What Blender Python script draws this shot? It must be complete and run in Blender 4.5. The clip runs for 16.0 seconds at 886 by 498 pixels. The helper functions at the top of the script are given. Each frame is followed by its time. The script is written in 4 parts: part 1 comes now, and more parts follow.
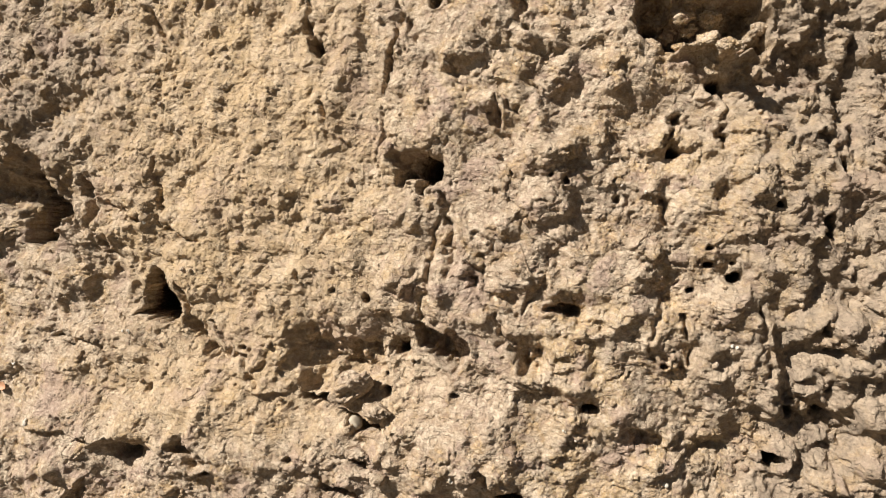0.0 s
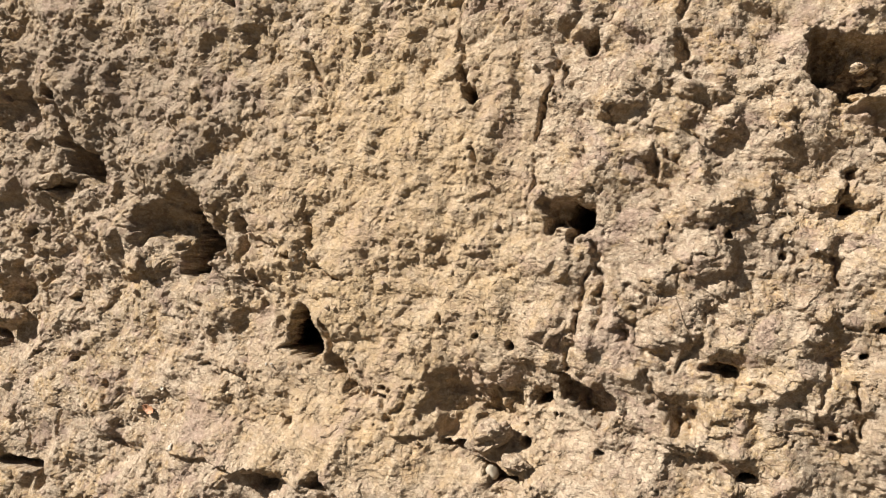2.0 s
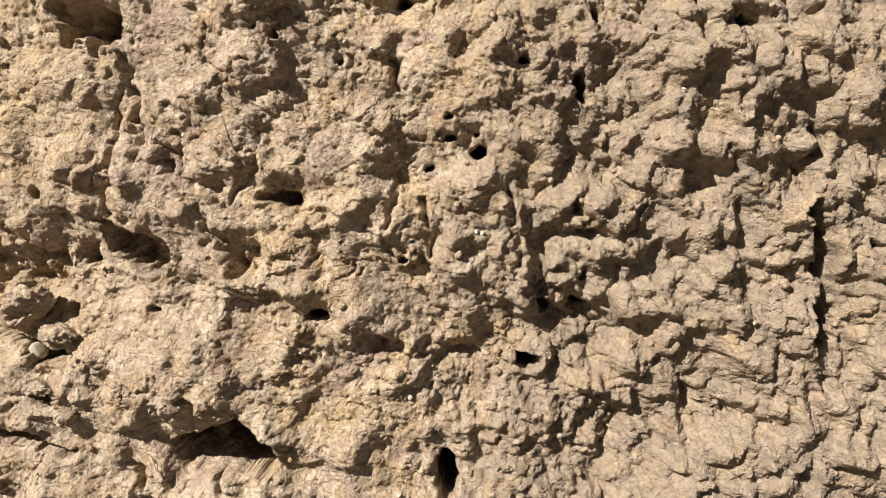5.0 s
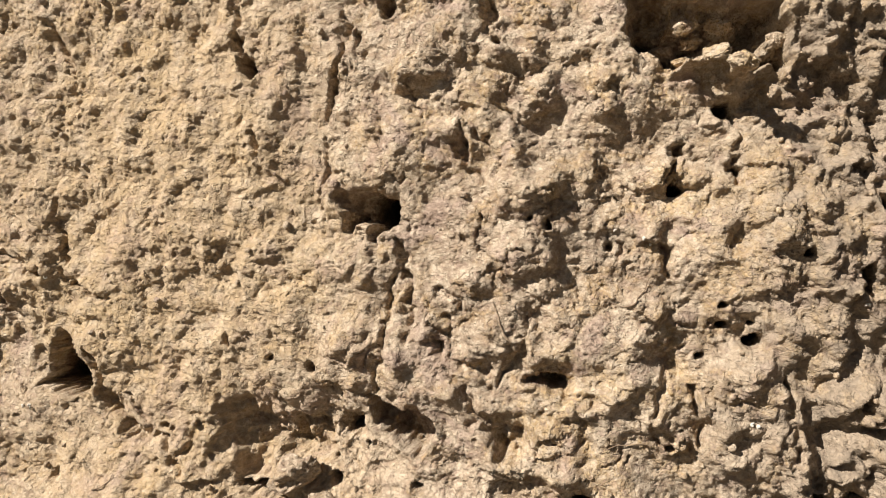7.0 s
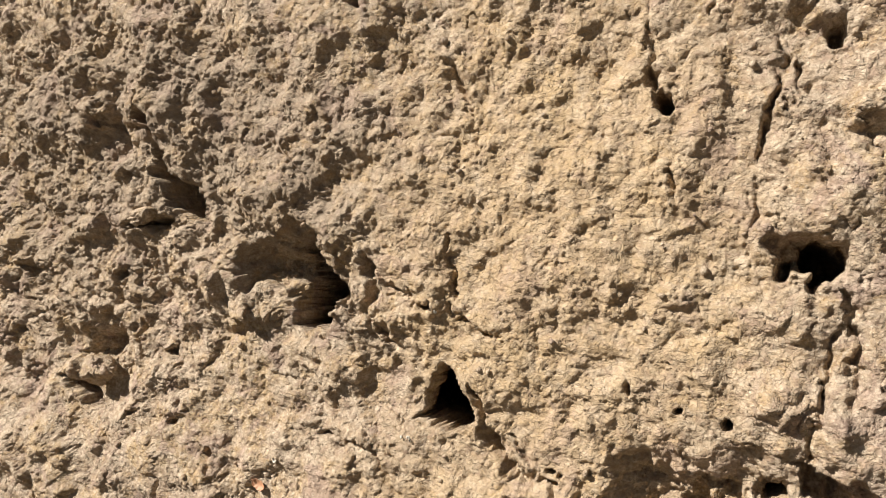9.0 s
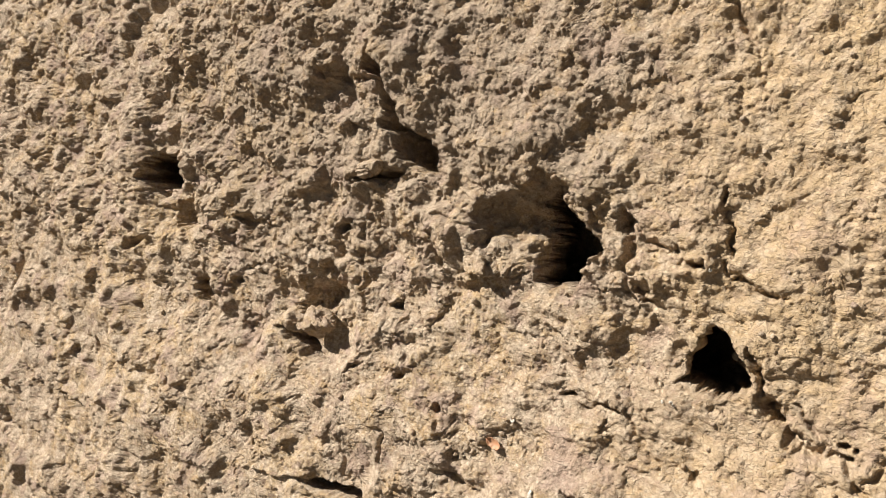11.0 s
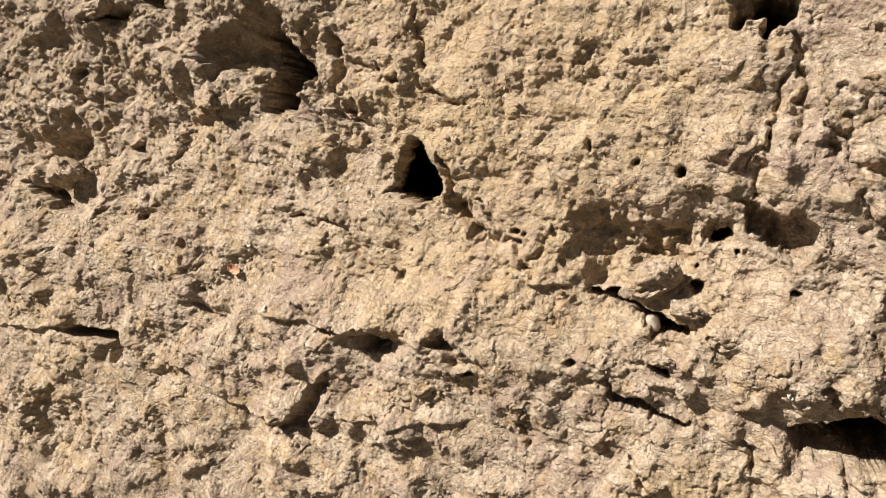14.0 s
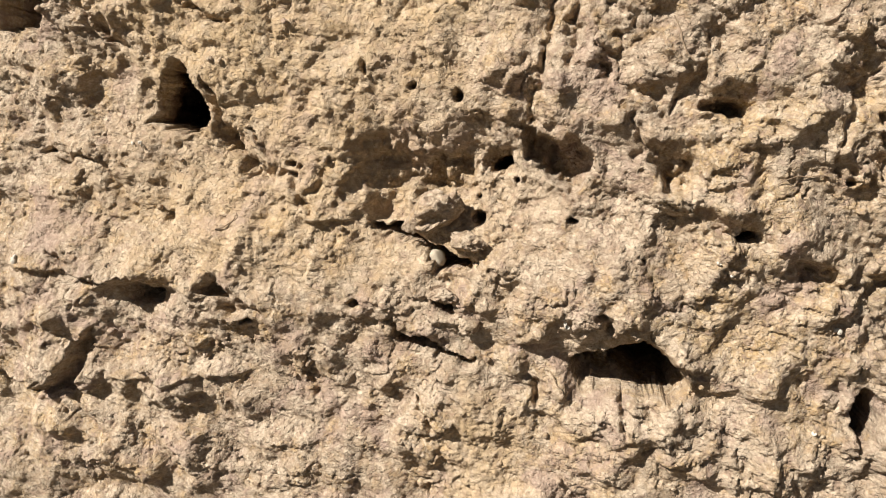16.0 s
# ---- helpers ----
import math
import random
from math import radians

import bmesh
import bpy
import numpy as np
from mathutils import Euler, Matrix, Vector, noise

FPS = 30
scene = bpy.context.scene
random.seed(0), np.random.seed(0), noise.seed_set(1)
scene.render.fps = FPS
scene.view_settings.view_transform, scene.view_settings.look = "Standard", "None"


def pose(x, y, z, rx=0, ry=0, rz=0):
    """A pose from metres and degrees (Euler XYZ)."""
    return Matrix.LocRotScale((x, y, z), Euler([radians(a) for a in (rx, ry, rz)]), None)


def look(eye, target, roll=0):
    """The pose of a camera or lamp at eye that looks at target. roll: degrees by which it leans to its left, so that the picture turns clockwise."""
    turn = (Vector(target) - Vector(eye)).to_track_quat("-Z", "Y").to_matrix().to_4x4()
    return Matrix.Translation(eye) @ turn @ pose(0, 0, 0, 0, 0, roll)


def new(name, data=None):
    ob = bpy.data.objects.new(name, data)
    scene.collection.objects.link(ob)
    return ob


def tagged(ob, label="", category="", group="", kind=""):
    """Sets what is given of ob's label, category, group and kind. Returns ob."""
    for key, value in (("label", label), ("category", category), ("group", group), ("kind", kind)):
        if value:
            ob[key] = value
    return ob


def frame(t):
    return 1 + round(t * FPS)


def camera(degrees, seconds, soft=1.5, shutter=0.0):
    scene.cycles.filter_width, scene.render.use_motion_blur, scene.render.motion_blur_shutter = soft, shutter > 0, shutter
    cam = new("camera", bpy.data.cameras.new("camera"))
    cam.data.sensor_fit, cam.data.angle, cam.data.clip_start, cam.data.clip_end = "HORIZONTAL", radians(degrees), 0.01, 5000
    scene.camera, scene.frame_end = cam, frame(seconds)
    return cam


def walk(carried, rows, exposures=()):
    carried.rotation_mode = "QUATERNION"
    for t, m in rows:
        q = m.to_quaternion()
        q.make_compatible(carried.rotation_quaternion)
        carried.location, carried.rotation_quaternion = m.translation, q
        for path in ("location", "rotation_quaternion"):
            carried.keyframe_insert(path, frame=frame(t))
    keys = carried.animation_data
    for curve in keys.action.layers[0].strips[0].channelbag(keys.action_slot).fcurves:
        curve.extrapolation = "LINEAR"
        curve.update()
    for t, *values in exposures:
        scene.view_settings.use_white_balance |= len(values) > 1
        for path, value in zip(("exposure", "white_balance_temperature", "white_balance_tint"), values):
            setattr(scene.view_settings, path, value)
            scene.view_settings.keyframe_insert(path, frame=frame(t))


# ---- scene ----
cam = camera(62.5, 16.0, soft=1.0)
PATH = [
    (0, (0.014, 0.041, 1.221), (-0.438, 1.988, 1.158), -0.2),
    (0.5, (-0.018, 0.022, 1.227), (-0.536, 1.953, 1.241), 0.2),
    (1, (-0.028, 0.006, 1.238), (-0.62, 1.916, 1.283), 0.7),
    (1.5, (-0.039, 0.003, 1.252), (-0.704, 1.889, 1.296), 1.3),
    (2, (-0.03, 0.035, 1.23), (-0.724, 1.91, 1.258), 2.0),
    (2.5, (-0.008, 0.08, 1.206), (-0.675, 1.966, 1.196), 2.3),
    (3, (0.028, 0.115, 1.182), (-0.499, 2.042, 1.088), 2.1),
    (3.5, (0.064, 0.128, 1.172), (-0.294, 2.087, 0.992), 1.3),
    (3.7, (0.076, 0.132, 1.167), (-0.215, 2.101, 0.969), 1.1),
    (5.8, (0.106, 0.153, 1.186), (0.012, 2.139, 0.968), -1.7),
    (6, (0.103, 0.152, 1.196), (-0.03, 2.139, 1.012), -1.7),
    (6.5, (0.075, 0.144, 1.229), (-0.185, 2.124, 1.133), -1.5),
    (7, (0.01, 0.141, 1.249), (-0.404, 2.097, 1.214), -1.0),
    (7.5, (-0.053, 0.13, 1.254), (-0.611, 2.05, 1.258), -0.4),
    (8, (-0.093, 0.121, 1.259), (-0.77, 2.003, 1.278), 0.1),
    (8.5, (-0.12, 0.123, 1.256), (-0.883, 1.971, 1.3), 0.7),
    (9, (-0.152, 0.116, 1.257), (-0.988, 1.932, 1.306), 1.2),
    (9.5, (-0.19, 0.103, 1.255), (-1.09, 1.889, 1.292), 1.6),
    (10, (-0.223, 0.1, 1.254), (-1.18, 1.856, 1.274), 2.1),
    (10.2, (-0.235, 0.099, 1.251), (-1.214, 1.843, 1.264), 2.2),
    (12.3, (-0.295, 0.052, 1.197), (-1.386, 1.723, 1.068), 2.0),
    (12.5, (-0.272, 0.061, 1.187), (-1.337, 1.748, 1.051), 2.1),
    (13, (-0.21, 0.076, 1.188), (-1.172, 1.822, 1.026), 1.8),
    (13.5, (-0.172, 0.079, 1.181), (-1.011, 1.884, 0.986), 1.3),
    (14, (-0.15, 0.095, 1.168), (-0.871, 1.945, 0.929), 0.6),
    (14.5, (-0.131, 0.114, 1.163), (-0.748, 1.995, 0.876), 0.2),
    (15, (-0.121, 0.135, 1.149), (-0.644, 2.041, 0.847), 0.3),
    (15.5, (-0.109, 0.145, 1.147), (-0.553, 2.067, 0.815), 0.4),
    (16, (-0.098, 0.147, 1.15), (-0.482, 2.077, 0.792), 0.6),
]
walk(cam, [(t, look(eye, target, roll)) for t, eye, target, roll in PATH])

# ---- light: a high sun from the upper left, open sky, pale ground in front ----
SUN_FROM = Vector((-0.52, -0.58, 0.62)).normalized()
world = bpy.data.worlds.new("sky")
world.use_nodes = True
scene.world = world
sky = world.node_tree.nodes.new("ShaderNodeTexSky")
sky.sky_type = "NISHITA"
sky.sun_disc = False
sky.sun_elevation = math.asin(SUN_FROM.z)
sky.sun_rotation = math.atan2(SUN_FROM.x, SUN_FROM.y)
world.node_tree.links.new(sky.outputs[0], world.node_tree.nodes["Background"].inputs[0])
world.node_tree.nodes["Background"].inputs[1].default_value = 0.017
sun = bpy.data.lights.new("sun", "SUN")
sun.energy, sun.angle, sun.color = 5.0, radians(0.53), (1.0, 0.95, 0.885)
sun_ob = new("sun", sun)
sun_ob.matrix_world = look(SUN_FROM * 20, (0, 0, 0))
scene.view_settings.exposure = 0.84


# ---- materials ----
def material(name):
    m = bpy.data.materials.new(name)
    m.use_nodes = True
    t = m.node_tree
    return m, t, t.nodes["Principled BSDF"]


def node(t, kind, **values):
    n = t.nodes.new("ShaderNode" + kind)
    for key, value in values.items():
        n.inputs[key].default_value = value
    return n


def noise_node(t, coord, scale, detail=4.0, rough=0.6, distortion=0.0):
    n = node(t, "TexNoise", Scale=scale, Detail=detail, Roughness=rough, Distortion=distortion)
    t.links.new(coord, n.inputs["Vector"])
    return n.outputs["Fac"]


def ramp(t, fac, *stops):
    n = t.nodes.new("ShaderNodeValToRGB")
    while len(n.color_ramp.elements) < len(stops):
        n.color_ramp.elements.new(0.5)
    for e, (at, c) in zip(n.color_ramp.elements, stops):
        e.position, e.color = at, (*c, 1) if len(c) == 3 else (c[0], c[0], c[0], 1)
    t.links.new(fac, n.inputs[0])
    return n.outputs[0]


def mix(t, fac, a, b, mode="MIX"):
    n = t.nodes.new("ShaderNodeMix")
    n.data_type, n.blend_type = "RGBA", mode
    for socket, value in zip((n.inputs[0], n.inputs[6], n.inputs[7]), (fac, a, b)):
        if isinstance(value, bpy.types.NodeSocket):
            t.links.new(value, socket)
        else:
            socket.default_value = value if isinstance(value, float) else (*value, 1)
    return n.outputs[2]


def bump(t, bsdf, *layers):
    last = None
    for fac, strength, distance in layers:
        b = node(t, "Bump", Strength=strength, Distance=distance)
        t.links.new(fac, b.inputs["Height"])
        if last:
            t.links.new(last, b.inputs["Normal"])
        last = b.outputs[0]
    t.links.new(last, bsdf.inputs["Normal"])


def earth_material(name, tone=1.0):
    """Dried loess: ochre to pale straw, dusty, with chalky grains; the grey of weathered crusting also paints in shade.
    """
    m, t, bsdf = material(name)
    at = node(t, "NewGeometry").outputs["Position"]
    broad = noise_node(t, at, 9.0, 5.0, 0.6, 0.4)
    patch = noise_node(t, at, 42.0, 6.0, 0.65, 0.6)
    grain = noise_node(t, at, 330.0, 5.0, 0.7)
    fine = noise_node(t, at, 1300.0, 3.0, 0.7)
    k = tone
    mottle = noise_node(t, at, 150.0, 5.0, 0.65, 0.8)
    colour = ramp(t, broad, (0.36, (0.35 * k, 0.262 * k, 0.184 * k)), (0.52, (0.43 * k, 0.320 * k, 0.206 * k)), (0.62, (0.49 * k, 0.350 * k, 0.188 * k)))
    colour = mix(t, ramp(t, patch, (0.48, (0.0,)), (0.60, (0.9,))), colour, (0.545 * k, 0.440 * k, 0.325 * k))
    colour = mix(t, ramp(t, patch, (0.36, (0.85,)), (0.47, (0.0,))), colour, (0.47 * k, 0.315 * k, 0.150 * k))
    colour = mix(t, ramp(t, mottle, (0.38, (0.8,)), (0.47, (0.0,))), colour, (0.31 * k, 0.215 * k, 0.158 * k))
    colour = mix(t, ramp(t, mottle, (0.51, (0.0,)), (0.62, (0.8,))), colour, (0.60 * k, 0.480 * k, 0.350 * k))
    turned = t.nodes.new("ShaderNodeMapping")
    turned.inputs["Rotation"].default_value = (0.0, radians(-24), 0.0)
    turned.inputs["Scale"].default_value = (1.0, 0.5, 1.6)
    t.links.new(at, turned.inputs["Vector"])
    wander = node(t, "TexNoise", Scale=160.0, Detail=3.0)
    t.links.new(at, wander.inputs["Vector"])
    shifted = node(t, "VectorMath")
    shifted.operation = "MULTIPLY_ADD"
    t.links.new(wander.outputs["Color"], shifted.inputs[0])
    shifted.inputs[1].default_value = (0.006, 0.006, 0.006)
    t.links.new(turned.outputs[0], shifted.inputs[2])
    flaky = []
    for size, dark, pale in ((150.0, 0.35, 0.35), (290.0, 0.2, 0.2)):
        cell = node(t, "TexVoronoi", Scale=size)
        t.links.new(shifted.outputs[0], cell.inputs["Vector"])
        tone = t.nodes.new("ShaderNodeSeparateColor")
        t.links.new(cell.outputs["Color"], tone.inputs[0])
        colour = mix(t, ramp(t, tone.outputs[0], (0.0, (dark,)), (0.35, (0.0,))), colour, (0.35 * k, 0.245 * k, 0.150 * k))
        colour = mix(t, ramp(t, tone.outputs[0], (0.65, (0.0,)), (1.0, (pale,))), colour, (0.61 * k, 0.490 * k, 0.358 * k))
        edge = node(t, "TexVoronoi", Scale=size)
        edge.feature = "DISTANCE_TO_EDGE"
        t.links.new(shifted.outputs[0], edge.inputs["Vector"])
        flake = node(t, "Math")
        flake.operation = "MULTIPLY_ADD"
        t.links.new(tone.outputs[1], flake.inputs[0])
        flake.inputs[1].default_value = 0.8
        t.links.new(ramp(t, edge.outputs["Distance"], (0.0, (0.0,)), (0.22, (1.0,))), flake.inputs[2])
        flaky.append((flake.outputs[0], 0.45, 0.10 / size))
        colour = mix(t, ramp(t, edge.outputs["Distance"], (0.0, (0.30,)), (0.09, (0.0,))), colour, (0.25 * k, 0.175 * k, 0.110 * k))
    stain = noise_node(t, at, 26.0, 5.0, 0.6, 0.7)
    colour = mix(t, ramp(t, stain, (0.54, (0.0,)), (0.64, (0.7,))), colour, (0.36 * k, 0.255 * k, 0.200 * k))
    colour = mix(t, ramp(t, grain, (0.38, (0.40,)), (0.48, (0.0,))), colour, (0.25 * k, 0.185 * k, 0.125 * k))
    colour = mix(t, ramp(t, grain, (0.53, (0.0,)), (0.64, (0.40,))), colour, (0.65 * k, 0.535 * k, 0.402 * k))
    colour = mix(t, ramp(t, fine, (0.60, (0.0,)), (0.70, (0.35,))), colour, (0.69 * k, 0.60 * k, 0.455 * k))
    crust_shade = t.nodes.new("ShaderNodeAttribute")
    crust_shade.attribute_name = "crust_shade"
    spots = noise_node(t, at, 120.0, 5.0, 0.7, 0.5)
    grey = mix(t, ramp(t, spots, (0.4, (0.0,)), (0.6, (1.0,))), (0.36 * k, 0.280 * k, 0.200 * k), (0.22 * k, 0.172 * k, 0.124 * k))
    cover = node(t, "Math")
    cover.operation = "MULTIPLY"
    t.links.new(crust_shade.outputs["Fac"], cover.inputs[0])
    t.links.new(ramp(t, patch, (0.36, (0.35,)), (0.60, (0.90,))), cover.inputs[1])
    colour = mix(t, cover.outputs[0], colour, grey)
    chip = t.nodes.new("ShaderNodeAttribute")
    chip.attribute_name = "ochre"
    lift = node(t, "Math")
    lift.operation = "MULTIPLY"
    t.links.new(chip.outputs["Fac"], lift.inputs[0])
    t.links.new(ramp(t, spots, (0.35, (0.25,)), (0.6, (0.9,))), lift.inputs[1])
    colour = mix(t, lift.outputs[0], colour, mix(t, patch, (0.48 * k, 0.338 * k, 0.182 * k), (0.56 * k, 0.412 * k, 0.245 * k)))
    t.links.new(colour, bsdf.inputs["Base Color"])
    bsdf.inputs["Roughness"].default_value = 0.93
    bsdf.inputs["Specular IOR Level"].default_value = 0.18
    hollow = t.nodes.new("ShaderNodeAttribute")
    hollow.attribute_name = "hollow"
    inner = node(t, "Math")
    inner.operation = "MULTIPLY"
    t.links.new(hollow.outputs["Fac"], inner.inputs[0])
    t.links.new(noise_node(t, at, 105.0, 5.0, 0.6, 0.5), inner.inputs[1])
    bump(t, bsdf, (noise_node(t, at, 300.0, 4.0, 0.62, 1.4), 1.0, 0.0030), *flaky, (fine, 0.4, 0.0005), (inner.outputs[0], 1.0, 0.012))
    return m


EARTH = earth_material("dry_loess")


def plain_material(name, dark, light, scale, rough=0.7, relief=0.0005):
    m, t, bsdf = material(name)
    at = node(t, "TexCoord").outputs["Object"]
    n = noise_node(t, at, scale, 5.0, 0.65, 0.3)
    t.links.new(ramp(t, n, (0.35, dark), (0.65, light)), bsdf.inputs["Base Color"])
    bsdf.inputs["Roughness"].default_value = rough
    bump(t, bsdf, (n, 0.5, relief))
    return m


GROUND = plain_material("trodden_dust", (0.07, 0.056, 0.04), (0.11, 0.088, 0.062), 6.0, 0.95, 0.01)
SHELL = plain_material("chalky_shell", (0.46, 0.41, 0.33), (0.66, 0.61, 0.52), 260.0, 0.5, 0.0002)
PEBBLE = plain_material("pale_pebble", (0.34, 0.28, 0.20), (0.47, 0.41, 0.32), 180.0, 0.8)
LEAF = plain_material("dry_leaf", (0.36, 0.17, 0.08), (0.46, 0.26, 0.15), 140.0, 0.65)
STRAW = plain_material("dry_rootlet", (0.16, 0.11, 0.07), (0.28, 0.20, 0.12), 90.0, 0.85)

# ---- the bank: one sheet of dried earth, carved by functions ----
FACE = 0.600        # the face of the bank, in y
STEP = 0.00100      # fineness where the camera passes


def spread(start, end, first, growth, stop):
    """Places from start towards end that lie further and further apart."""
    out, at, d = [], start, first
    while (end - at) * (1 if end > start else -1) > stop:
        at += d if end > start else -d
        d *= growth
        out.append(at)
    return out + [end]


def even(a, b, step):
    return list(np.arange(a, b, step))


xs = np.array(spread(-1.48, -6.0, 0.005, 1.13, 0.3)[::-1] + even(-1.48, -0.95, 0.0020) + even(-0.95, 0.42, STEP) + spread(0.42, 6.0, 0.003, 1.13, 0.3))
zs = np.array(spread(0.71, -0.05, 0.003, 1.13, 0.04)[::-1] + even(0.71, 0.88, 0.0018) + even(0.88, 1.47, STEP) + even(1.47, 1.56, 0.0016) + spread(1.56, 2.35, 0.003, 1.13, 0.05))
X, Z = np.meshgrid(xs, zs)
X, Z = X.astype(np.float32), Z.astype(np.float32)


def lattice(ix, iz, seed):
    """Even random numbers, 0 to 1, for whole-numbered cells."""
    h = (ix.astype(np.int64) * 374761393 + iz.astype(np.int64) * 668265263 + seed * 974634777) & 0xFFFFFFFF
    h = ((h ^ (h >> 13)) * 1274126177) & 0xFFFFFFFF
    h = ((h ^ (h >> 16)) * 2246822519) & 0xFFFFFFFF
    return ((h ^ (h >> 15)) & 0xFFFFFF).astype(np.float32) / np.float32(0xFFFFFF)


def smooth_noise(x, z, seed):
    """Gradient noise, about -0.7 to 0.7."""
    ix, iz = np.floor(x), np.floor(z)
    fx, fz = x - ix, z - iz
    ux, uz = fx * fx * fx * (fx * (fx * 6 - 15) + 10), fz * fz * fz * (fz * (fz * 6 - 15) + 10)
    value = 0
    for a in (0, 1):
        for b in (0, 1):
            turn = lattice(ix + a, iz + b, seed) * np.float32(2 * np.pi)
            dot = np.cos(turn) * (fx - a) + np.sin(turn) * (fz - b)
            value = value + dot * (ux if a else 1 - ux) * (uz if b else 1 - uz)
    return value.astype(np.float32)


def layered(x, z, size, seed, octaves=4, gain=0.5):
    value, amp = 0, 1.0
    for k in range(octaves):
        value = value + amp * smooth_noise(x / size * 2**k, z / size * 2**k, seed + k)
        amp *= gain
    return value


def crumbs(x, z, size, seed, tilt, round_off, spread_=0.5):
    """Lumps with tilted faces that meet in sharp creases; heights in parts of their size."""
    x, z = x / size, z / size
    ix, iz = np.floor(x), np.floor(z)
    best = np.full(x.shape, -9.0, np.float32)
    for a in (-1, 0, 1):
        for b in (-1, 0, 1):
            cx, cz = ix + a, iz + b
            dx = x - cx - lattice(cx, cz, seed)
            dz = z - cz - lattice(cx, cz, seed + 1)
            gx = (lattice(cx, cz, seed + 2) - 0.5) * 2 * tilt
            gz = (lattice(cx, cz, seed + 3) - 0.5) * 2 * tilt
            best = np.maximum(best, spread_ * lattice(cx, cz, seed + 4) + gx * dx + gz * dz - round_off * (dx * dx + dz * dz))
    return best


def chips(x, z, size, seed, tilt):
    """Flat chips with sharp edges, each at its own height and slant; heights in parts of 1."""
    x, z = x / size, z / size
    ix, iz = np.floor(x), np.floor(z)
    best = np.full(x.shape, 99.0, np.float32)
    value = np.zeros(x.shape, np.float32)
    for a in (-1, 0, 1):
        for b in (-1, 0, 1):
            cx, cz = ix + a, iz + b
            dx = x - cx - lattice(cx, cz, seed)
            dz = z - cz - lattice(cx, cz, seed + 1)
            d = dx * dx + dz * dz
            h = lattice(cx, cz, seed + 2) + tilt * ((lattice(cx, cz, seed + 3) - 0.5) * dx + (lattice(cx, cz, seed + 4) - 0.6) * dz)
            value = np.where(d < best, h, value)
            best = np.minimum(d, best)
    return value


def region(x, z, w, h, soft=0.35):
    """1 inside an ellipse, falling to 0 beyond its edge, with an uneven outline."""
    r = np.sqrt(((X + WARP_X * 6 - x) / (w / 2)) ** 2 + ((Z + WARP_Z * 6 - z) / (h / 2)) ** 2)
    return np.clip((1 + soft - r) / (2 * soft), 0, 1)


# how far outlines wander
WARP_X = 0.0042 * layered(X, Z, 0.022, 11, 4, 0.55)
WARP_Z = 0.0042 * layered(X, Z, 0.022, 31, 4, 0.55)
UNEVEN = layered(X, Z, 0.020, 41, 3, 0.6)
DEEP = np.zeros_like(X)       # metres into the bank
WIDE_X, WIDE_Z = np.zeros_like(X), np.zeros_like(X)      # how holes widen behind their mouths


def window(x0, x1, z0, z1):
    i, j = np.searchsorted(xs, (x0, x1))
    k, l = np.searchsorted(zs, (z0, z1))
    return slice(k, l), slice(i, j)


def smoothstep(v):
    v = np.clip(v, 0, 1)
    return v * v * (3 - 2 * v)


def local(x, z, w, h, turn, reach, wander=1.0):
    s = window(x - reach, x + reach, z - reach, z + reach)
    dx, dz = X[s] + WARP_X[s] * wander - x, Z[s] + WARP_Z[s] * wander - z
    c, n = math.cos(radians(turn)), math.sin(radians(turn))
    return s, (c * dx + n * dz) / (w / 2), (-n * dx + c * dz) / (h / 2)


def hole(x, z, w, h, depth, turn=0):
    """A steep-sided hole with a worn rim."""
    s, u, v = local(x, z, w, h, turn, max(w, h) * 1.6 + 0.01)
    r = np.hypot(u, v) * np.clip(1 + (0.55 if min(w, h) > 0.012 else 0.45) * UNEVEN[s], 0.7, 1.5)
    rim = 0.0012 / max(min(w, h), 0.004)
    if depth > 0.019:
        core = 0.75 * smoothstep((0.98 - r) / 0.42)
        WIDE_X[s] += core * (X[s] - x)
        WIDE_Z[s] += core * (Z[s] - z)
    DEEP[s] += depth * (0.55 * smoothstep((1.12 + rim - r) / (0.36 + rim)) + (2.8 if depth > 0.019 else 1.2) * smoothstep((0.98 - r) / 0.42))


def swell(x, z, w, h, depth, turn=0):
    """A soft hollow, or a swelling where depth is negative."""
    s, u, v = local(x, z, w, h, turn, max(w, h) * 1.5, 2.0 if w < 0.1 else 0.5)
    r2 = (u * u + v * v) * (np.clip(1 + 0.9 * UNEVEN[s], 0.4, 1.8) if w < 0.1 else 1.0)
    DEEP[s] += (0.8 * depth if w < 0.1 else depth) * np.exp(-(r2 * 0.9) ** 1.3)


def nearest(s, points, wander=0.9):
    """Distance from a broken line, the side of it and the way along it."""
    best, side, along = None, None, None
    px, pz = X[s] + WARP_X[s] * wander, Z[s] + WARP_Z[s] * wander
    for n, ((ax, az), (bx, bz)) in enumerate(zip(points, points[1:])):
        ex, ez = bx - ax, bz - az
        k = np.clip(((px - ax) * ex + (pz - az) * ez) / (ex * ex + ez * ez), 0, 1)
        qx, qz = px - ax - k * ex, pz - az - k * ez
        d, cross = np.hypot(qx, qz), ex * qz - ez * qx
        if best is None:
            best, side, along = d, cross, (n + k) / (len(points) - 1)
        else:
            near = d < best
            best, side, along = np.where(near, d, best), np.where(near, cross, side), np.where(near, (n + k) / (len(points) - 1), along)
    return best, np.sign(side), along


def around(points, reach):
    return window(min(p[0] for p in points) - reach, max(p[0] for p in points) + reach, min(p[1] for p in points) - reach, max(p[1] for p in points) + reach)


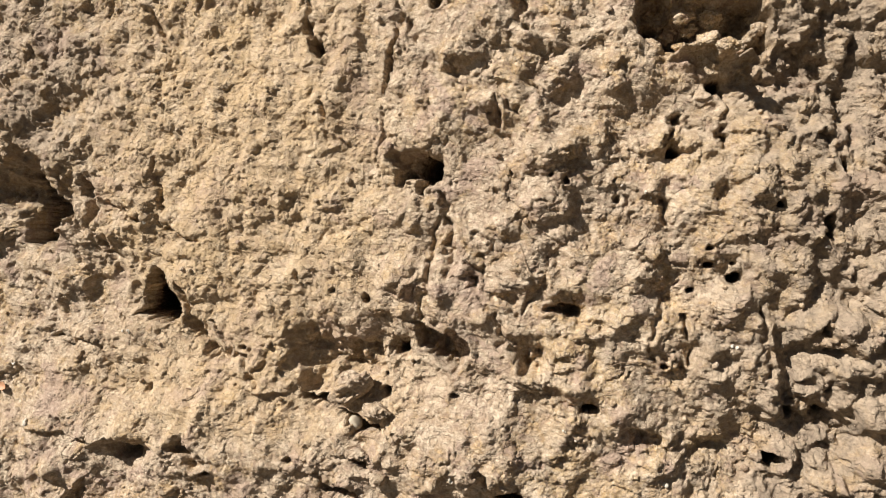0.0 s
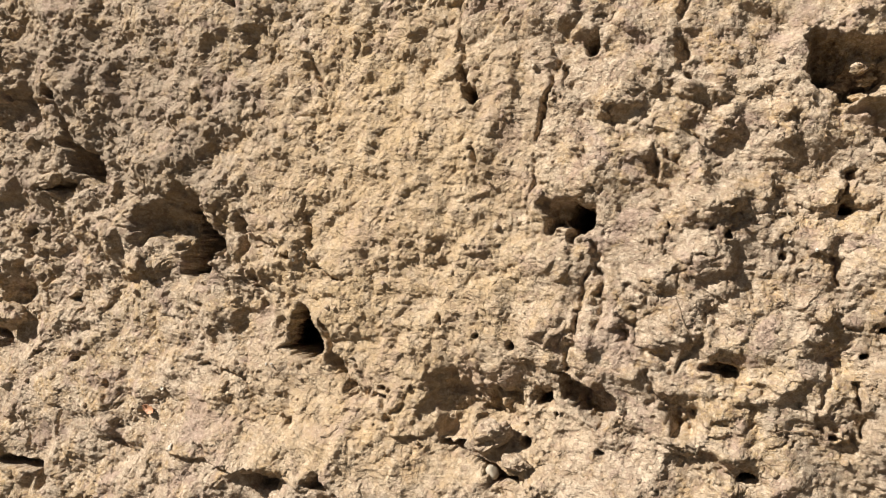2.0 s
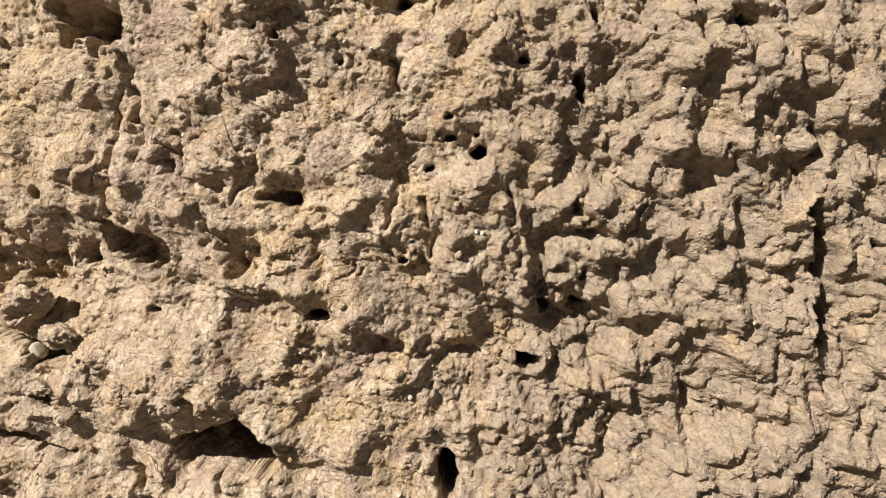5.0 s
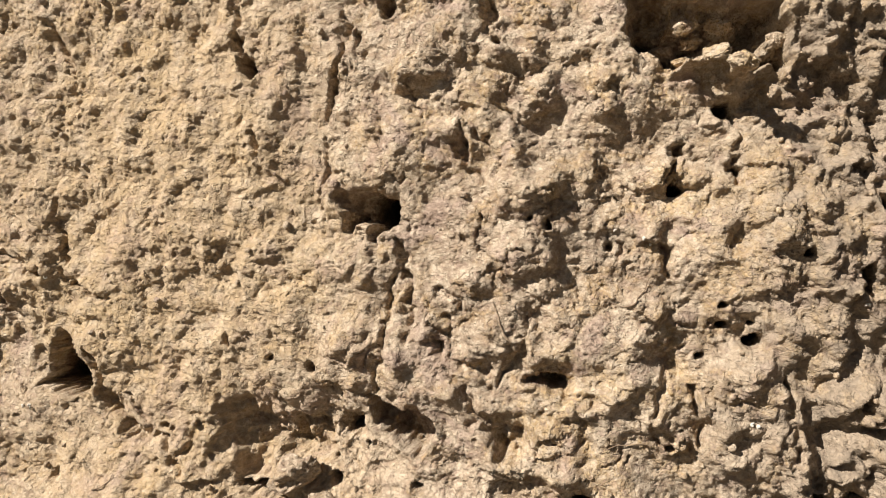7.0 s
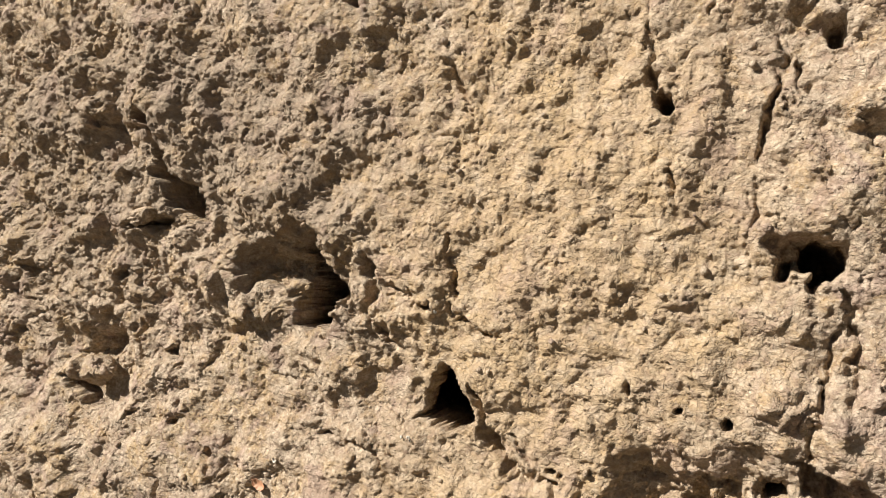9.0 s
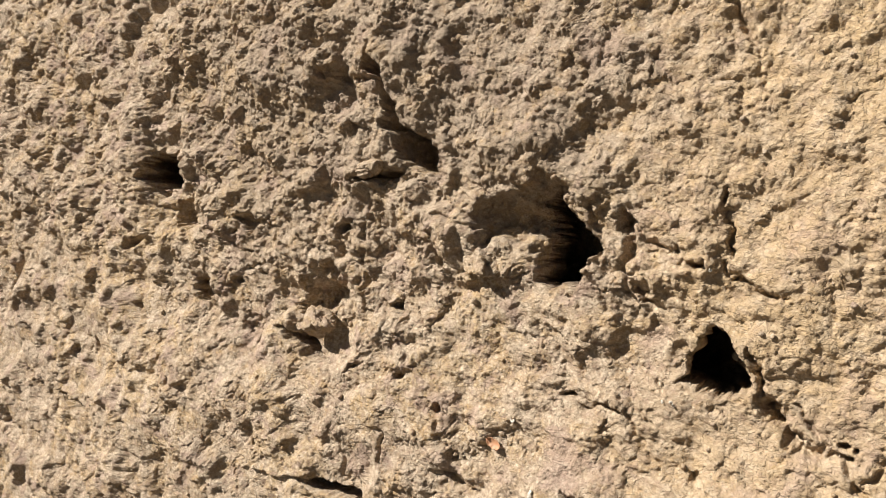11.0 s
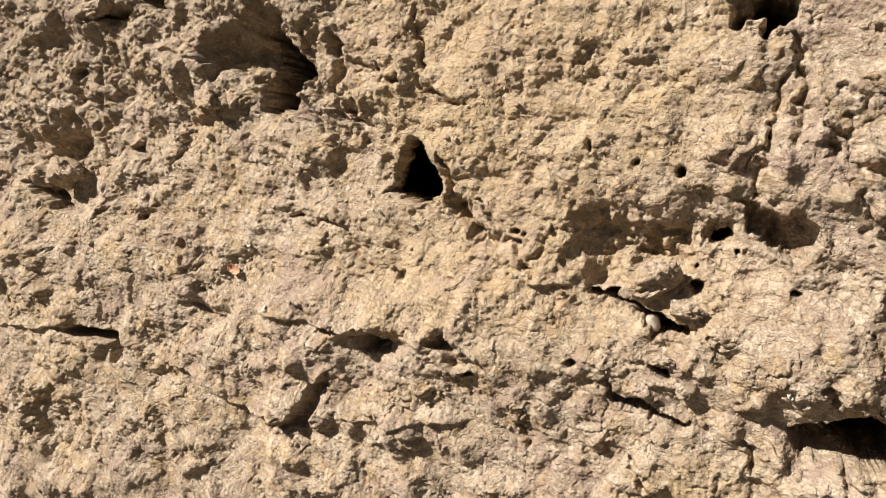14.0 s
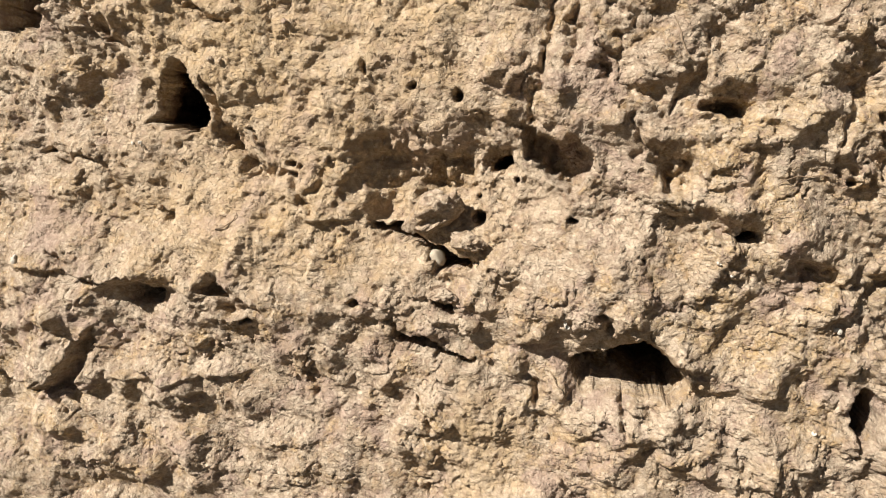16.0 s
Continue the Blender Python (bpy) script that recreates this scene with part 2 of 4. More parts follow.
def crack(width, depth, *points):
    """A fissure that narrows towards its ends, breaks off and widens on its way."""
    s = around(points, width * 3 + 0.012)
    d, _, along = nearest(s, points, 1.9)
    wide = width / 2 * (0.3 + 0.7 * np.sqrt(np.clip(4 * along * (1 - along), 0, 1))) * np.clip(1.0 + UNEVEN[s] * 0.6, 0.45, 1.4)
    DEEP[s] += depth * (0.5 * np.clip(2.3 - d / wide, 0, 1.3) / 1.3 + 0.6 * smoothstep((1.2 - d / wide) / 1.0)) * np.clip(0.82 + UNEVEN[s] * 1.3, 0.15, 1.3)


def cavity(depth, slope, *points, aside=0.0):
    """A hollow within a many-sided outline, whose walls reach the floor at a distance of slope; it may run aside."""
    s = around(points, 0.012)
    px, pz = X[s] + WARP_X[s] * 1.9, Z[s] + WARP_Z[s] * 1.9
    d, _, _ = nearest(s, points + points[:1], 1.9)
    inside = np.zeros(px.shape, bool)
    for (ax, az), (bx, bz) in zip(points, points[1:] + points[:1]):
        if az != bz:
            inside ^= ((az > pz) != (bz > pz)) & (px < (bx - ax) * (pz - az) / (bz - az) + ax)
    d = np.where(inside, d, -d)
    DEEP[s] += depth * (0.45 * smoothstep((d + 0.0012) / 0.0032) + 0.55 * smoothstep(d / slope))
    if depth > 0.065:
        core = 0.8 * smoothstep(d / slope)
        WIDE_X[s] += core * (X[s] - sum(p[0] for p in points) / len(points) + aside)
        WIDE_Z[s] += core * (Z[s] - sum(p[1] for p in points) / len(points))


def ledge(height, reach, side, *points):
    """A shelf that stands proud on one side of a line and drops off sharply at it."""
    s = around(points, reach * 1.5)
    d, way, along = nearest(s, points)
    ends = np.clip(np.minimum(along, 1 - along) * 6 + 0.15, 0, 1)
    signed = d * way * side
    DEEP[s] -= height * ends * smoothstep((signed + 0.0015) / 0.003) * np.exp(-np.clip(signed, 0, 9) / reach * 1.6)


# broad hollows and swellings
swell(-0.66, 1.25, 0.22, 0.22, 0.010)
swell(-0.78, 1.13, 0.16, 0.14, 0.009)
swell(-0.6, 1.52, 0.6, 0.36, -0.02)
swell(-0.3, 1.27, 0.26, 0.32, -0.006)
swell(0.05, 1.27, 0.16, 0.22, 0.006)
swell(0.32, 1.2, 0.26, 0.5, -0.014)
swell(-0.17, 1.09, 0.15, 0.1, 0.016)
swell(-0.33, 1.05, 0.3, 0.07, -0.012)
swell(-0.87, 1.02, 0.3, 0.2, -0.01)
swell(0.09, 1.33, 0.2, 0.1, 0.004)
swell(-0.05, 1.17, 0.16, 0.2, -0.01)
swell(-0.1, 1.04, 0.16, 0.1, -0.012)
swell(0.14, 1.02, 0.20, 0.14, 0.022)
swell(0.20, 1.36, 0.14, 0.14, 0.030)
# cleft column and its hollow
hole(-0.141, 1.269, 0.033, 0.024, 0.018, -20)
hole(-0.128, 1.262, 0.022, 0.027, 0.040, 15)
swell(-0.137, 1.267, 0.047, 0.037, 0.008)
hole(-0.150, 1.259, 0.009, 0.015, 0.018)
hole(-0.220, 1.365, 0.011, 0.015, 0.024, 15)
crack(0.0047, 0.010, (-0.228, 1.389), (-0.223, 1.373))
crack(0.0036, 0.010, (-0.152, 1.404), (-0.150, 1.383), (-0.153, 1.365))
crack(0.0043, 0.012, (-0.155, 1.367), (-0.159, 1.339), (-0.161, 1.321))
crack(0.0024, 0.003, (-0.164, 1.313), (-0.166, 1.284), (-0.168, 1.242))
hole(-0.124, 1.399, 0.013, 0.016, 0.018)
crack(0.0040, 0.010, (-0.143, 1.384), (-0.136, 1.367))
swell(-0.097, 1.332, 0.041, 0.018, 0.011, -28)
swell(-0.023, 1.316, 0.038, 0.014, 0.010, -32)
crack(0.0032, 0.008, (-0.044, 1.331), (-0.039, 1.320))
crack(0.0032, 0.005, (-0.118, 1.231), (-0.120, 1.197), (-0.129, 1.182))
crack(0.0032, 0.007, (-0.124, 1.194), (-0.131, 1.175), (-0.133, 1.145))
hole(-0.032, 1.258, 0.004, 0.003, 0.006)
# triangular hole and the great pocket
swell(-0.388, 1.156, 0.039, 0.041, 0.009)
crack(0.0040, 0.005, (-0.351, 1.168), (-0.337, 1.142), (-0.321, 1.117))
swell(-0.521, 1.225, 0.038, 0.027, -0.007)
crack(0.0059, 0.024, (-0.697, 1.290), (-0.663, 1.289), (-0.633, 1.297))
swell(-0.680, 1.365, 0.103, 0.036, 0.014)
crack(0.0036, 0.008, (-0.727, 1.386), (-0.698, 1.383), (-0.666, 1.372))
# far end of the bank
hole(-0.962, 1.298, 0.054, 0.039, 0.055)
swell(-0.965, 1.324, 0.077, 0.031, 0.012)
hole(-0.894, 1.173, 0.029, 0.016, 0.028)
hole(-1.225, 1.097, 0.035, 0.009, 0.014, -25)
hole(-1.110, 1.016, 0.062, 0.014, 0.024, -12)
crack(0.0047, 0.012, (-1.351, 0.961), (-1.269, 0.966), (-1.214, 0.953))
swell(-0.731, 1.155, 0.025, 0.020, -0.010)
crack(0.0020, 0.005, (-0.807, 1.208), (-0.807, 1.194))
hole(-0.706, 1.002, 0.066, 0.011, 0.030, -4)
hole(-0.674, 0.991, 0.020, 0.025, 0.028, -20)
hole(-0.634, 1.113, 0.010, 0.007, 0.016)
hole(-0.644, 1.176, 0.010, 0.008, 0.016)
hole(-0.687, 1.118, 0.009, 0.006, 0.012)
hole(-0.707, 1.244, 0.011, 0.007, 0.014)
hole(-1.074, 1.157, 0.016, 0.007, 0.010)
hole(-0.989, 1.146, 0.011, 0.006, 0.010)
hole(-1.252, 1.241, 0.019, 0.012, 0.014)
crack(0.0047, 0.014, (-1.248, 1.207), (-1.252, 1.173), (-1.269, 1.146))
hole(-1.003, 1.217, 0.041, 0.009, 0.014, 15)
hole(-0.479, 1.121, 0.015, 0.004, 0.009, 10)
hole(-0.597, 1.092, 0.006, 0.011, 0.010)
swell(-0.752, 0.911, 0.060, 0.052, 0.016, -30)
crack(0.0028, 0.007, (-0.700, 1.058), (-0.690, 1.021), (-0.664, 0.983))
hole(-0.938, 1.076, 0.013, 0.006, 0.010)
hole(-1.079, 1.317, 0.013, 0.009, 0.012)
hole(-0.555, 1.239, 0.006, 0.010, 0.010)
hole(-0.599, 1.220, 0.006, 0.014, 0.010)
hole(-1.114, 1.084, 0.012, 0.010, 0.009)
hole(-1.074, 1.092, 0.009, 0.021, 0.009)
crack(0.0024, 0.006, (-0.831, 1.196), (-0.811, 1.201), (-0.798, 1.191))
hole(-0.849, 1.235, 0.010, 0.005, 0.009)
hole(-0.839, 1.185, 0.008, 0.008, 0.008)
crack(0.0032, 0.008, (-0.601, 1.093), (-0.593, 1.072), (-0.570, 1.050))
crack(0.0036, 0.007, (-0.599, 1.053), (-0.584, 1.036), (-0.558, 1.028))
crack(0.0024, 0.006, (-0.368, 1.277), (-0.365, 1.254), (-0.362, 1.234))
crack(0.0028, 0.006, (-0.437, 1.262), (-0.415, 1.239), (-0.397, 1.228), (-0.379, 1.225))
crack(0.0024, 0.005, (-0.368, 1.230), (-0.357, 1.215), (-0.339, 1.206))
crack(0.0051, 0.009, (-0.441, 1.264), (-0.432, 1.215), (-0.421, 1.196))
hole(-0.368, 1.273, 0.004, 0.006, 0.010)
hole(-0.287, 1.114, 0.004, 0.004, 0.009)
# lower tongue and its ledges
ledge(0.010, 0.045, 1, (-0.625, 0.989), (-0.592, 0.980), (-0.561, 0.963), (-0.516, 0.946), (-0.467, 0.956))
ledge(0.008, 0.040, 1, (-0.486, 0.949), (-0.442, 0.998))
swell(-0.480, 0.986, 0.061, 0.032, -0.010)
swell(-0.405, 1.025, 0.035, 0.015, 0.012)
hole(-0.405, 1.022, 0.019, 0.008, 0.010)
swell(-0.342, 1.027, 0.035, 0.017, 0.012, -35)
ledge(0.005, 0.025, 1, (-0.452, 0.957), (-0.389, 0.963), (-0.325, 0.970))
hole(-0.292, 1.116, 0.005, 0.004, 0.008)
ledge(0.008, 0.030, 1, (-0.441, 1.026), (-0.407, 1.028), (-0.393, 1.027))
hole(-0.404, 1.018, 0.020, 0.008, 0.012)
hole(-0.347, 1.030, 0.022, 0.009, 0.012, -10)
ledge(0.007, 0.030, 1, (-0.286, 1.082), (-0.270, 1.081), (-0.250, 1.079))
ledge(0.007, 0.030, 1, (-0.512, 1.037), (-0.462, 1.036), (-0.438, 1.033), (-0.396, 1.027))
# overhang with the hanging clod
swell(-0.209, 1.109, 0.078, 0.044, 0.012)
swell(-0.203, 1.086, 0.035, 0.017, -0.012)
swell(-0.179, 1.070, 0.025, 0.015, -0.010)
hole(-0.153, 1.119, 0.016, 0.007, 0.022, 10)
hole(-0.143, 1.110, 0.003, 0.003, 0.010)
hole(-0.107, 1.087, 0.009, 0.004, 0.014)
hole(-0.166, 1.083, 0.008, 0.011, 0.012)
hole(-0.167, 1.098, 0.004, 0.004, 0.008)
ledge(0.005, 0.040, 1, (-0.266, 1.090), (-0.243, 1.122), (-0.205, 1.129), (-0.169, 1.123))
swell(-0.196, 1.033, 0.049, 0.023, 0.012)
hole(-0.188, 1.028, 0.015, 0.008, 0.016, -30)
hole(-0.246, 1.025, 0.010, 0.006, 0.012)
swell(-0.065, 0.996, 0.085, 0.040, 0.010, -8)
crack(0.0036, 0.010, (-0.070, 0.975), (-0.068, 0.955))
ledge(0.008, 0.030, 1, (-0.088, 1.026), (-0.063, 1.014), (-0.030, 0.999))
crack(0.0047, 0.010, (-0.088, 1.030), (-0.084, 1.017))
swell(-0.026, 1.164, 0.035, 0.022, 0.006)
hole(-0.004, 1.080, 0.015, 0.008, 0.028, -5)
swell(-0.012, 1.085, 0.044, 0.015, 0.014, -15)
crack(0.0040, 0.010, (-0.204, 0.964), (-0.196, 0.943), (-0.184, 0.912))
swell(-0.168, 0.946, 0.034, 0.067, -0.006, 20)
crack(0.0028, 0.007, (-0.129, 0.985), (-0.123, 0.967))
crack(0.0036, 0.008, (-0.287, 0.974), (-0.278, 0.952))
hole(-0.239, 1.179, 0.005, 0.011, 0.007, 25)
crack(0.0036, 0.009, (-0.405, 1.238), (-0.392, 1.227), (-0.381, 1.226))
crack(0.0032, 0.008, (-0.362, 1.220), (-0.346, 1.210), (-0.329, 1.206))
hole(-0.325, 1.009, 0.009, 0.004, 0.008)
hole(0.076, 0.965, 0.015, 0.032, 0.036, -15)
hole(-0.079, 0.993, 0.007, 0.005, 0.014)
# crumbling flank with bee holes
hole(0.100, 1.365, 0.008, 0.009, 0.026)
hole(0.067, 1.365, 0.008, 0.008, 0.020)
hole(0.117, 1.354, 0.012, 0.008, 0.024)
swell(0.081, 1.347, 0.016, 0.013, -0.010)
hole(-0.073, 1.455, 0.041, 0.041, 0.034)
hole(0.087, 1.324, 0.011, 0.011, 0.028)
swell(0.099, 1.325, 0.036, 0.020, 0.007)
hole(0.058, 1.274, 0.011, 0.008, 0.024)
swell(0.063, 1.276, 0.019, 0.017, 0.008)
crack(0.0043, 0.009, (0.054, 1.285), (0.063, 1.299))
crack(0.0036, 0.008, (0.089, 1.276), (0.089, 1.289))
hole(0.128, 1.237, 0.008, 0.008, 0.032)
swell(0.121, 1.239, 0.032, 0.015, 0.010)
hole(0.166, 1.222, 0.008, 0.019, 0.022)
hole(0.103, 1.181, 0.011, 0.008, 0.030)
swell(0.095, 1.185, 0.031, 0.018, 0.012)
hole(0.085, 1.191, 0.006, 0.004, 0.016)
hole(0.102, 1.192, 0.004, 0.003, 0.010)
hole(0.086, 1.203, 0.005, 0.004, 0.016)
hole(0.071, 1.173, 0.007, 0.004, 0.016, 20)
swell(0.052, 1.176, 0.016, 0.031, 0.011)
hole(0.090, 1.241, 0.003, 0.003, 0.009)
hole(-0.023, 1.156, 0.024, 0.009, 0.017, -4)
swell(-0.023, 1.161, 0.039, 0.016, 0.009)
hole(-0.020, 1.255, 0.006, 0.004, 0.012)
hole(-0.060, 1.261, 0.003, 0.005, 0.010)
hole(-0.208, 1.167, 0.0045, 0.0038, 0.012)
hole(-0.179, 1.161, 0.0055, 0.0048, 0.018)
hole(-0.049, 1.372, 0.004, 0.004, 0.009)
swell(-0.049, 1.119, 0.029, 0.014, 0.014, -35)
swell(-0.026, 1.105, 0.053, 0.021, -0.008)
swell(-0.059, 1.284, 0.022, 0.032, 0.010, -30)
crack(0.0047, 0.009, (-0.076, 1.310), (-0.072, 1.291), (-0.062, 1.278))
swell(0.021, 1.271, 0.027, 0.031, 0.009)
hole(0.051, 1.114, 0.007, 0.005, 0.008)
hole(0.016, 1.240, 0.005, 0.007, 0.009)
crack(0.0036, 0.008, (0.051, 1.239), (0.052, 1.222))
crack(0.0036, 0.008, (-0.065, 1.316), (-0.058, 1.309))
hole(0.174, 1.264, 0.007, 0.009, 0.016)
hole(0.256, 1.251, 0.010, 0.008, 0.026)
swell(0.271, 1.254, 0.048, 0.015, 0.013)
hole(0.130, 1.046, 0.013, 0.015, 0.032)
crack(0.0095, 0.026, (0.298, 1.143), (0.305, 1.119), (0.308, 1.094), (0.307, 1.060))
crack(0.0067, 0.014, (0.162, 1.156), (0.167, 1.139), (0.169, 1.123))
crack(0.0040, 0.009, (0.196, 1.261), (0.204, 1.236))
crack(0.0032, 0.005, (0.043, 1.113), (0.046, 1.155), (0.051, 1.169), (0.067, 1.176))
hole(0.333, 1.121, 0.005, 0.005, 0.014)
swell(0.157, 1.077, 0.038, 0.025, 0.016)
hole(0.142, 1.081, 0.007, 0.009, 0.014)
hole(0.168, 1.085, 0.009, 0.004, 0.014)
swell(0.036, 1.053, 0.036, 0.020, 0.012)
swell(0.090, 1.047, 0.032, 0.015, 0.010)
swell(0.320, 1.049, 0.027, 0.028, 0.016)
swell(0.212, 1.110, 0.044, 0.021, 0.014, 15)
swell(0.274, 1.010, 0.041, 0.018, 0.014)
swell(0.140, 1.125, 0.021, 0.056, 0.012)
swell(0.174, 1.065, 0.021, 0.054, 0.012, 10)
swell(0.288, 1.163, 0.023, 0.041, 0.010)
swell(0.233, 1.024, 0.031, 0.014, 0.010)
crack(0.0047, 0.010, (0.232, 1.245), (0.232, 1.278))
crack(0.0040, 0.008, (0.252, 1.221), (0.253, 1.198))
crack(0.0047, 0.009, (0.294, 1.193), (0.297, 1.153))
crack(0.0032, 0.008, (0.065, 1.152), (0.077, 1.112))
crack(0.0040, 0.009, (0.092, 1.274), (0.093, 1.287))
swell(0.232, 1.158, 0.020, 0.021, 0.009)
# large cavities
cavity(0.080, 0.0060, (-0.375, 1.184), (-0.366, 1.180), (-0.354, 1.158), (-0.350, 1.142), (-0.370, 1.138), (-0.397, 1.142), (-0.391, 1.162), aside=-0.05)
cavity(0.150, 0.0060, (-0.374, 1.181), (-0.365, 1.178), (-0.352, 1.143), (-0.370, 1.139), (-0.394, 1.143), aside=-0.12)
cavity(0.026, 0.0220, (-0.505, 1.293), (-0.482, 1.280), (-0.471, 1.253), (-0.461, 1.235), (-0.473, 1.212), (-0.516, 1.210), (-0.510, 1.231), (-0.540, 1.241), (-0.568, 1.251), (-0.573, 1.262), (-0.520, 1.280))
cavity(0.180, 0.0070, (-0.509, 1.237), (-0.508, 1.269), (-0.494, 1.278), (-0.478, 1.258), (-0.460, 1.235), (-0.471, 1.207), (-0.515, 1.205), aside=-0.14)
cavity(0.040, 0.0090, (0.030, 1.399), (0.029, 1.370), (0.039, 1.361), (0.052, 1.355), (0.060, 1.346), (0.078, 1.349), (0.094, 1.345), (0.112, 1.348), (0.125, 1.351), (0.125, 1.390))
cavity(0.090, 0.0070, (0.030, 1.377), (0.030, 1.365), (0.042, 1.359), (0.059, 1.353), (0.066, 1.356), (0.056, 1.368), (0.043, 1.376))
swell(0.078, 1.357, 0.029, 0.017, -0.026)
swell(0.105, 1.351, 0.022, 0.016, -0.026)
swell(0.059, 1.381, 0.019, 0.017, -0.022)
swell(0.088, 1.377, 0.022, 0.020, -0.022)
swell(0.116, 1.370, 0.018, 0.023, -0.020)
swell(0.068, 1.350, 0.019, 0.013, -0.022)
swell(0.090, 1.349, 0.009, 0.010, -0.024)
cavity(0.015, 0.0140, (0.125, 1.351), (0.127, 1.323), (0.135, 1.318), (0.151, 1.325), (0.165, 1.333), (0.152, 1.348))
cavity(0.040, 0.0090, (-0.103, 0.992), (-0.095, 0.999), (-0.082, 1.007), (-0.062, 1.009), (-0.043, 1.003), (-0.032, 0.993), (-0.030, 0.979), (-0.038, 0.976), (-0.057, 0.980), (-0.070, 0.974), (-0.094, 0.982), (-0.101, 0.984))
cavity(0.160, 0.0070, (-0.083, 0.994), (-0.077, 1.005), (-0.062, 1.009), (-0.039, 0.998), (-0.033, 0.981), (-0.044, 0.977), (-0.064, 0.983), (-0.081, 0.988))
hole(-0.097, 0.992, 0.012, 0.009, 0.026)
cavity(0.012, 0.0200, (-0.245, 1.125), (-0.213, 1.129), (-0.173, 1.122), (-0.169, 1.114), (-0.174, 1.094), (-0.188, 1.093), (-0.208, 1.092), (-0.210, 1.081), (-0.239, 1.082), (-0.243, 1.106))
cavity(0.066, 0.0070, (-0.239, 1.080), (-0.216, 1.079), (-0.204, 1.068), (-0.173, 1.061), (-0.176, 1.048), (-0.189, 1.049), (-0.204, 1.063), (-0.223, 1.073), (-0.238, 1.074))
hole(-0.183, 1.055, 0.018, 0.011, 0.040)
cavity(0.036, 0.0080, (-0.142, 1.150), (-0.130, 1.140), (-0.104, 1.134), (-0.094, 1.115), (-0.104, 1.105), (-0.117, 1.111), (-0.127, 1.115), (-0.136, 1.127))
cavity(0.014, 0.0060, (-0.162, 1.130), (-0.148, 1.130), (-0.146, 1.114), (-0.155, 1.112), (-0.164, 1.119))
cavity(0.062, 0.0080, (-0.661, 1.402), (-0.646, 1.358), (-0.632, 1.332), (-0.603, 1.317), (-0.602, 1.295), (-0.621, 1.293), (-0.637, 1.313), (-0.655, 1.333), (-0.663, 1.364), (-0.674, 1.385))
hole(-0.618, 1.310, 0.023, 0.030, 0.040, -12)
cavity(0.034, 0.0070, (-0.790, 1.144), (-0.760, 1.140), (-0.738, 1.136), (-0.730, 1.117), (-0.748, 1.113), (-0.770, 1.128))
cavity(0.014, 0.0100, (-0.772, 1.167), (-0.733, 1.196), (-0.705, 1.196), (-0.704, 1.175), (-0.731, 1.161), (-0.760, 1.151))
# Not a true hollow: the shadow under the tongue's edge, carved as a recess.
cavity(0.013, 0.0050, (-0.442, 0.995), (-0.445, 0.980), (-0.467, 0.946), (-0.512, 0.932), (-0.517, 0.940), (-0.487, 0.949), (-0.466, 0.974))
cavity(0.048, 0.0070, (-0.222, 1.016), (-0.216, 1.006), (-0.201, 1.004), (-0.188, 0.997), (-0.169, 0.993), (-0.171, 0.987), (-0.195, 0.992), (-0.218, 0.998))
cavity(0.090, 0.0060, (-0.987, 1.308), (-0.972, 1.318), (-0.948, 1.314), (-0.937, 1.303), (-0.938, 1.284), (-0.952, 1.277), (-0.976, 1.283), (-0.988, 1.293), aside=-0.09)
cavity(0.070, 0.0050, (-0.906, 1.186), (-0.895, 1.185), (-0.881, 1.176), (-0.879, 1.165), (-0.892, 1.163), (-0.904, 1.172), aside=-0.05)
cavity(0.066, 0.0060, (-0.769, 1.142), (-0.748, 1.135), (-0.732, 1.124), (-0.737, 1.115), (-0.755, 1.122), (-0.770, 1.131))
cavity(0.030, 0.0090, (-0.938, 1.269), (-0.917, 1.262), (-0.905, 1.247), (-0.918, 1.233), (-0.937, 1.244))
cavity(0.020, 0.0090, (-0.845, 1.249), (-0.825, 1.260), (-0.812, 1.242), (-0.824, 1.233))
# folds, grooves and small scarps
crack(0.0055, 0.007, (-0.465, 1.271), (-0.459, 1.236), (-0.440, 1.205), (-0.428, 1.193))
crack(0.0051, 0.008, (-0.350, 1.174), (-0.338, 1.138), (-0.317, 1.112), (-0.290, 1.107))
crack(0.0047, 0.006, (-0.437, 1.131), (-0.424, 1.101), (-0.404, 1.077))
crack(0.0040, 0.006, (-0.386, 1.083), (-0.368, 1.068))
crack(0.0047, 0.008, (-0.476, 1.049), (-0.461, 1.037), (-0.440, 1.031))
swell(-0.961, 1.077, 0.060, 0.016, 0.010)
swell(-0.893, 1.181, 0.037, 0.024, 0.007)
crack(0.0032, 0.005, (-0.469, 1.119), (-0.439, 1.117), (-0.410, 1.111))
ledge(0.006, 0.020, 1, (-0.435, 1.032), (-0.407, 1.032), (-0.388, 1.030))
crack(0.0055, 0.008, (-0.350, 1.037), (-0.332, 1.019), (-0.312, 1.015))
swell(-0.565, 1.036, 0.036, 0.015, 0.006)
crack(0.0032, 0.005, (-0.655, 1.066), (-0.648, 1.024), (-0.637, 0.999))
ledge(0.006, 0.020, 1, (-0.823, 0.999), (-0.757, 1.003), (-0.719, 1.014))
swell(-0.823, 1.142, 0.042, 0.029, 0.008)
crack(0.0032, 0.006, (-0.902, 1.253), (-0.857, 1.223), (-0.823, 1.217))
swell(-1.000, 1.178, 0.052, 0.019, 0.008)
swell(-0.237, 1.124, 0.037, 0.016, 0.008)
crack(0.0040, 0.006, (-0.030, 1.194), (-0.039, 1.172), (-0.054, 1.154))
crack(0.0040, 0.005, (-0.098, 1.195), (-0.076, 1.172), (-0.058, 1.154))
